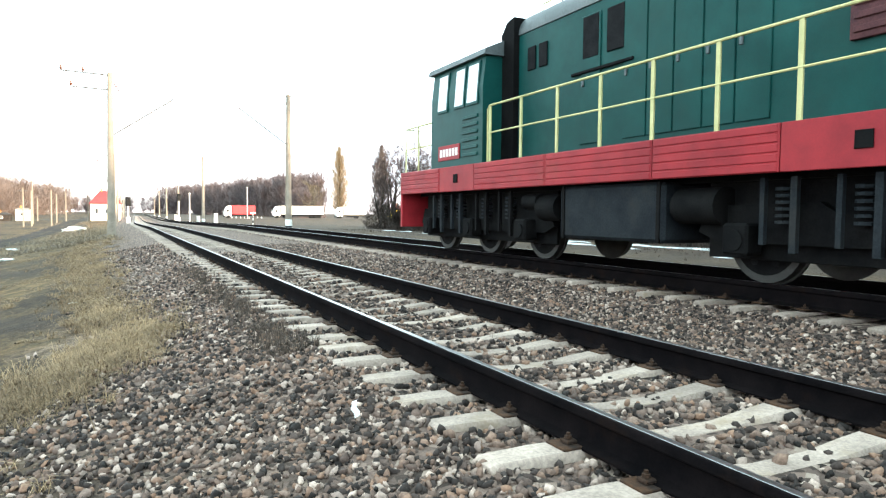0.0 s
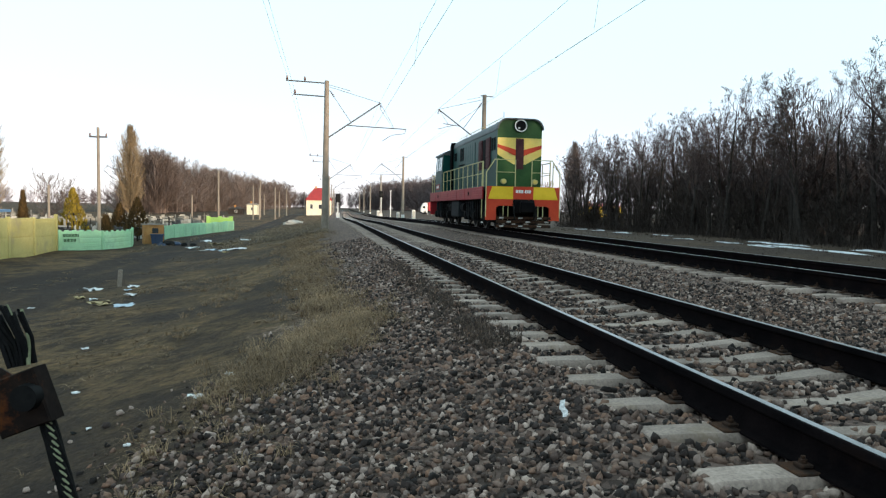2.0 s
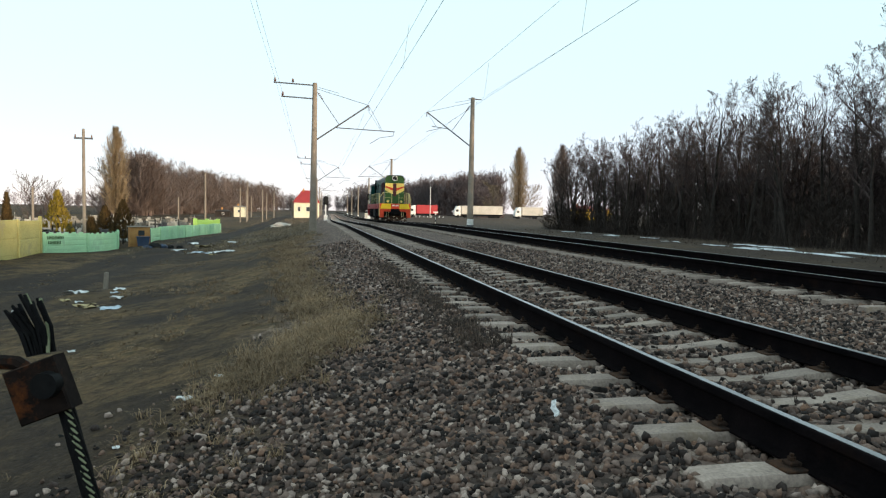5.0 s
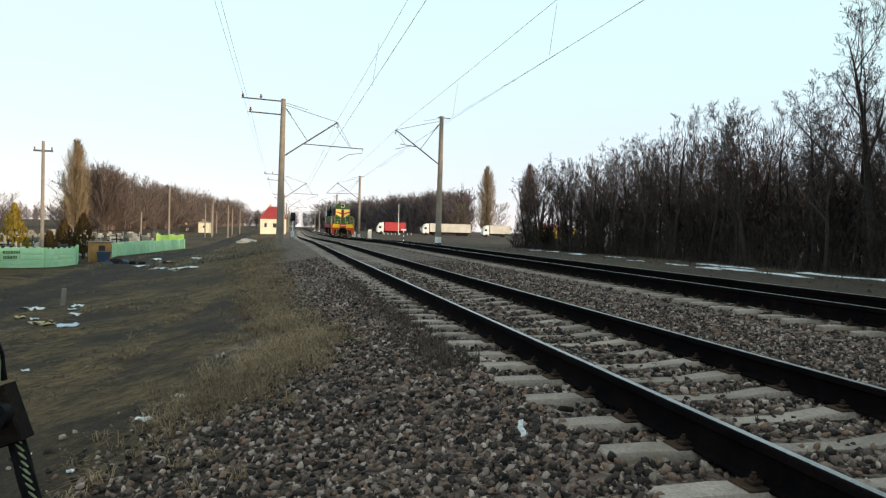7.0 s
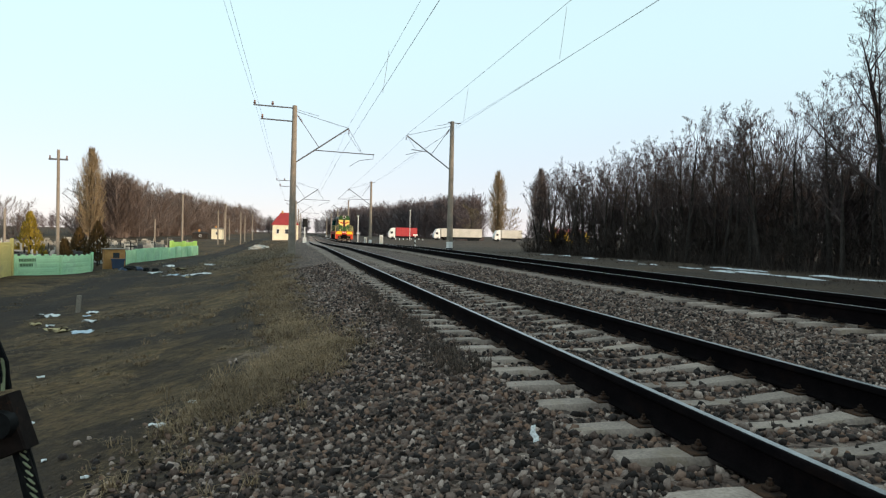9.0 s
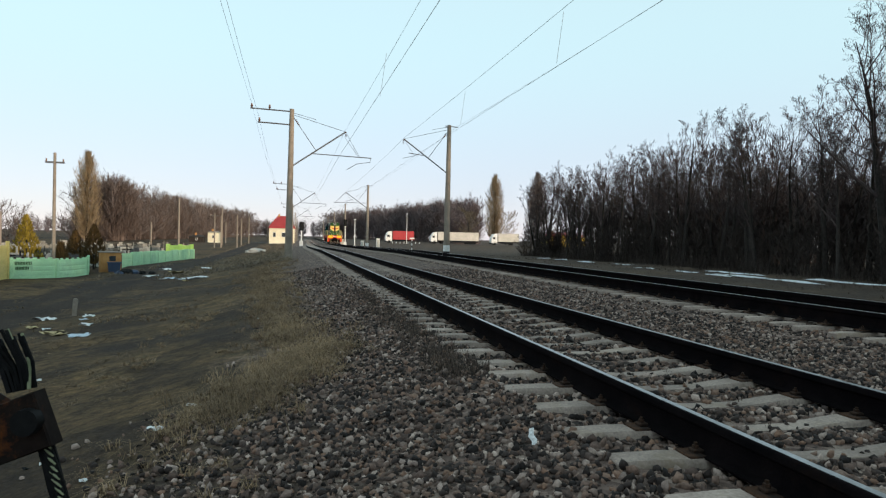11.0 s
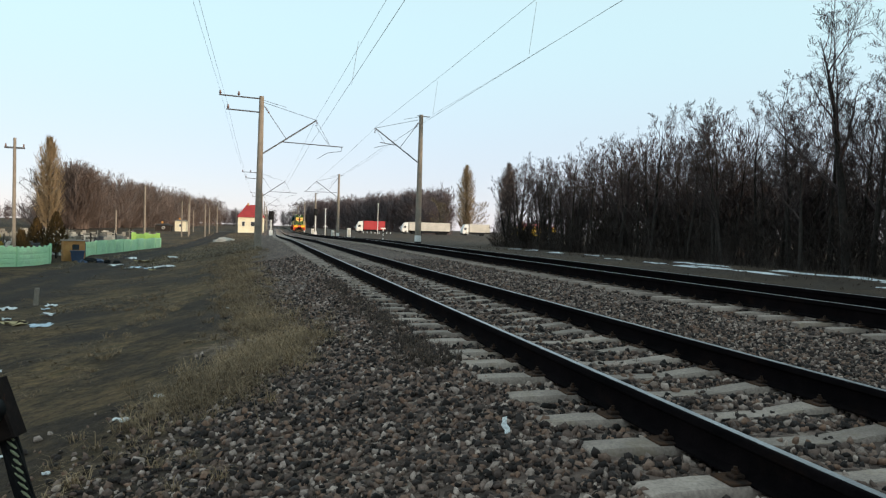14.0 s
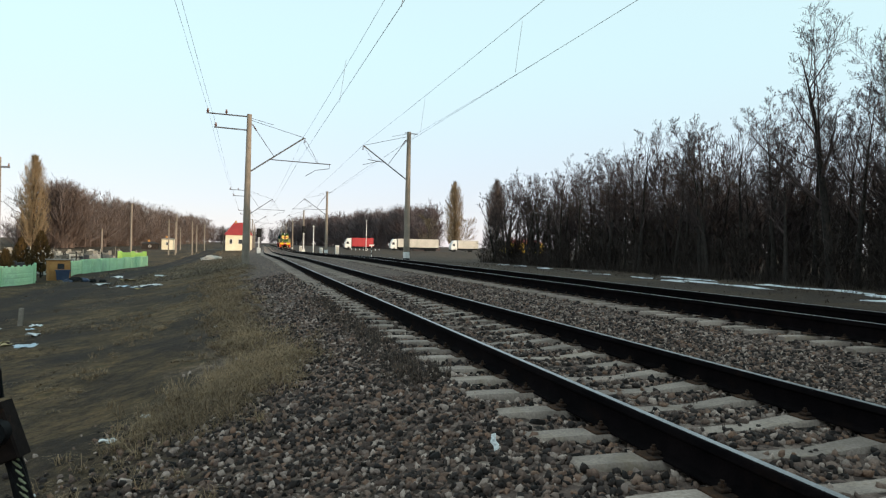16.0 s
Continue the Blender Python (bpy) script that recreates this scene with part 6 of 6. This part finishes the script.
for k, (x, y, s, mt) in enumerate(((-6.14, 19.5, 0.55, PAPER), (-4.9, 16.2, 0.4, LITBROWN), (-4.66, 15.8, 0.3, LITBROWN), (-3.94, 14.7, 0.34, BAGBLUE), (-5.2, 20.1, 0.35, PAPER), (-4.3, 33.4, 0.6, PAPER), (-4.7, 34.0, 0.4, PAPER), (-4.9, 34.6, 0.5, BAGBLUE), (-4.2, 34.3, 0.35, PAPER), (-5.6, 35.7, 0.5, BAGBLUE), (-5.9, 35.2, 0.35, PAPER), (-3.8, 32.9, 0.4, PAPER), (-3.9, 33.8, 0.45, PAPER), (-4.5, 32.6, 0.3, LITBROWN),
                                   (-0.73, 6.41, 0.11, PAPER), (-0.93, 5.8, 0.11, PAPER), (-1.19, 4.88, 0.05, PAPER), (-1.66, 5.61, 0.05, PAPER), (-1.77, 5.6, 0.05, RUBBER), (-5.4, 17.4, 0.25, PAPER), (-5.9, 18.0, 0.3, LITBROWN), (-7.4, 40.2, 0.7, PAPER), (-6.4, 42.5, 0.9, LITBROWN),
                                   (-8.0, 48.0, 0.8, PAPER), (-5.2, 46.5, 0.6, PAPER), (-6.7, 17.2, 0.14, PAPER), (-3.1, 9.9, 0.09, PAPER), (-0.4, 12.4, 0.10, PAPER), (-2.3, 7.2, 0.07, PAPER), (-4.4, 16.9, 0.3, PAPER), (-5.0, 18.9, 0.22, BAGBLUE))):
    scrap("litter", {"white_litter": "crumpled scrap of white litter on dry grass", "cardboard_litter": "torn scrap of brown cardboard on dry grass", "pale_blue_litter": "crumpled pale blue plastic bag on dry grass",
                     "black_rubber": "small black scrap on dry grass"}[mt.name], "litter", x, y, s, mt, 900 + k, 0.35)
stk = tagged(part("marker_stake", MB().box(-0.06, 0.06, -0.05, 0.05, -0.2, 0.5, 0.015), MASTC), "short pale concrete marker stake in the grass", "stake")
stk.matrix_basis = pose(-5.82, 20.96, ground_z(-5.82, 20.96), 0, 4, 10)
for x, y, a, h in ((0.10, 4.9, -16, 0.26), (-0.55, 10.5, 5, 0.30)):
    st_ = tagged(part("dry_stalk", MB().tube([(0, 0, -0.02), (0.0, 0, h * 0.6), (0.01, 0, h)], [0.004, 0.003, 0.002], 5), GRASSB), "single pale dry stalk standing in the stones", "stalk")
    st_.matrix_basis = pose(x, y, ground_z(x, y), 0, a, 0)

r6 = random.Random(66)
spots = []
for i in range(15000):
    y = 2.0 + 38 * r6.random() ** 1.7
    x = float(np.interp(y, [2, 4, 5.5, 7.5], [-0.7, -0.5, -0.2, 0.15])) - 9.5 * r6.random() ** 1.5
    d = noise.noise((x * 0.55, y * 0.55, 7)) + 0.5 * noise.noise((x * 1.9, y * 1.9, 4))
    if d < 0.10 or (y < 8.5 and x > -1.15) or abs(x + 7.4) < 0.7 or (y < 6.0 and r6.random() < 0.96) or (x < -0.8 and y < 14 and r6.random() < 0.6):
        continue
    spots.append((x, y, ground_z(x, y), (0.55 + 0.7 * max(d, 0)) * r6.uniform(0.6, 1.1)))
stems("dry_grass", "low tangled dry winter grass on the bank", spots, GRASSB, 41, 0.03, 0.14, 2.8, 11, 0.0028, "grass")
spots = []
for cx, cy, n, k in ((-0.62, 6.0, 34, 0.8), (-0.45, 6.3, 50, 0.9), (-0.25, 6.7, 70, 1.0), (-0.05, 7.1, 80, 1.1), (0.15, 7.5, 80, 1.1), (0.35, 7.9, 70, 1.0), (0.5, 8.4, 50, 0.9), (0.25, 9.0, 60, 1.0), (0.05, 10.0, 70, 1.0),
                     (-0.05, 11.5, 80, 1.0), (-0.15, 13.5, 90, 1.0), (-0.25, 16.0, 90, 1.1), (-0.4, 19.0, 100, 1.1), (-0.7, 23.0, 100, 1.2), (-0.9, 27.0, 110, 1.2), (-1.0, 31.0, 80, 1.2), (-0.6, 36.0, 80, 1.2), (-1.7, 14.0, 30, 0.8), (-2.6, 17.0, 30, 0.8), (-0.95, 4.6, 8, 0.8), (-0.35, 4.2, 8, 0.7), (-1.9, 9.5, 12, 0.7)):
    for i in range(n):
        x, y = cx + r6.gauss(0, 0.13 + 0.012 * cy), cy + r6.gauss(0, 0.22 + 0.05 * cy)
        spots.append((x, y, ground_z(x, y), k * r6.uniform(0.7, 1.2)))
stems("grass_tufts", "taller straw-coloured grass tufts along the ballast edge", spots, STRAW, 42, 0.08, 0.26, 1.7, 26, 0.0026, "grass")
spots = []
for i in range(420):
    y = 5.6 + 9 * r6.random() ** 1.5
    x = 1.52 + r6.gauss(0, 0.12)
    spots.append((x, y, ground_z(x, y), r6.uniform(0.5, 1.1)))
for i in range(260):
    y = 3.0 + 24 * r6.random()
    x = r6.choice((r6.uniform(-0.4, 1.2), r6.uniform(5, 6.5), r6.uniform(2.4, 3.6)))
    spots.append((x, y, ground_z(x, y), r6.uniform(0.3, 0.6)))
stems("dead_weeds", "brown dead weeds growing through the ballast", spots, WEED, 43, 0.05, 0.22, 0.8, 10, 0.0025, "weeds")
spots = []
for i in range(2600):
    y = 6 + 70 * r6.random()
    x = 11.0 + 16 * r6.random()
    if 13 < x < 22 and r6.random() < 0.8:
        continue
    spots.append((x, y, ground_z(x, y), r6.uniform(0.6, 1.4)))
stems("dry_grass", "dull dry grass on the verge beyond the tracks", spots, WEED, 44, 0.05, 0.25, 1.2, 8, 0.008, "grass")
spots = []
for i in range(3500):
    y = 38 + 130 * r6.random() ** 1.5
    x = 0.2 - 10.5 * r6.random() ** 1.3
    if abs(x + 8) < 1.3:
        continue
    spots.append((x, y, ground_z(x, y), r6.uniform(0.7, 1.4)))
stems("dry_grass", "straw-coloured grass farther along the bank", spots, FARGRASS, 45, 0.08, 0.32, 1.4, 7, 0.012, "grass")


# ---- cable clamp close to the camera ----
clamp = thing("cable_clamp", "rusty dark steel clamp holding a frayed cable", "clamp")
AX, AZ, AY = Vector((0.9888, -0.149, 0.0)), Vector((0.010, 0.067, 0.998)), Vector((0.149, 0.986, -0.068))
CEN = Vector((-0.1514, 0.8587, 0.9564))


def cl(u, w, d=0.0):
    """A point of the clamp: metres across, up and in depth from its middle."""
    return CEN + AX * u + AZ * w + AY * d


e1, e2 = (0.0197, 0.0077), (0.0083, -0.0215)
mb = MB()
for d, k in ((-0.008, 0.95), (-0.006, 1.0), (0.012, 1.0), (0.014, 0.95)):
    mb.v += [tuple(cl(k * (a * e1[0] + b * e2[0]), k * (a * e1[1] + b * e2[1]), d)) for a, b in ((-1, -1), (1, -1), (1, 1), (-1, 1))]
mb.f = [(0, 1, 2, 3), (12, 13, 14, 15)] + [(4 * j + i, 4 * j + (i + 1) % 4, 4 * j + 4 + (i + 1) % 4, 4 * j + 4 + i) for j in range(3) for i in range(4)]
body = part("clamp_plate", mb, CLAMP, clamp, "dark plate with orange rust")
part("bolt_head", MB().tube([cl(0.010, 0.006, -0.006), cl(0.010, 0.006, -0.016)], [0.0112, 0.0105], 16), CABLEM, body, "black round bolt head", smooth=True)
part("support_bar", MB().tube([cl(-0.008, 0.012, 0.004), cl(-0.022, 0.021, 0.004), cl(-0.045, 0.022, 0.004), cl(-0.36, 0.016, 0.02)], 0.0062, 8), CLAMP, clamp, "dark steel bar", smooth=True)
top_pt = cl(0.0172, -0.012, 0.004)
foot = top_pt + (AX * 0.30 - AZ * 1.0) * 1.17
down = (foot - top_pt).normalized()
side = down.cross(AY).normalized()
for i in range(7):
    a = 2 * math.pi * i / 7
    pts = []
    for k in range(70):
        t = k / 69
        tw = a + t * 34
        p = top_pt.lerp(foot, t)
        pts.append(p + side * 0.0040 * math.cos(tw) + AY * 0.0040 * math.sin(tw))
    part("cable_strand", MB().tube(pts, 0.0027, 6), CABLEM, clamp, smooth=True)
# pale outer strand, laid slantwise so that it shows as short turns
for i in range(190):
    t = (i + 0.5) / 192
    p = top_pt.lerp(foot, t) - AY * 0.0052
    lay = down * 0.0042
    part("cable_strand", MB().tube([p + side * 0.0004 - lay, p + side * 0.0034, p + side * 0.0062 + lay], [0.0006, 0.0011, 0.0007], 5), ROPE, clamp, "pale turn of the outer strand", smooth=True)
rr = random.Random(3)
for i in range(26):
    f = i / 25
    a = cl(-0.010 + 0.018 * f, 0.027 + 0.004 * f, rr.uniform(-0.004, 0.006))
    h = rr.uniform(0.060, 0.068) + (0.006 if 0.5 < f < 0.7 else 0)
    e = cl(-0.032 + 0.028 * f + rr.uniform(-0.001, 0.001), h + 0.008 * f, rr.uniform(-0.006, 0.008))
    m = a.lerp(e, 0.5) + AX * 0.003
    part("frayed_wire", MB().tube([a, m, e], [0.0016, 0.0017, 0.0014], 5), ROPE if i in (14, 19, 23) else CABLEM, clamp)

motions()
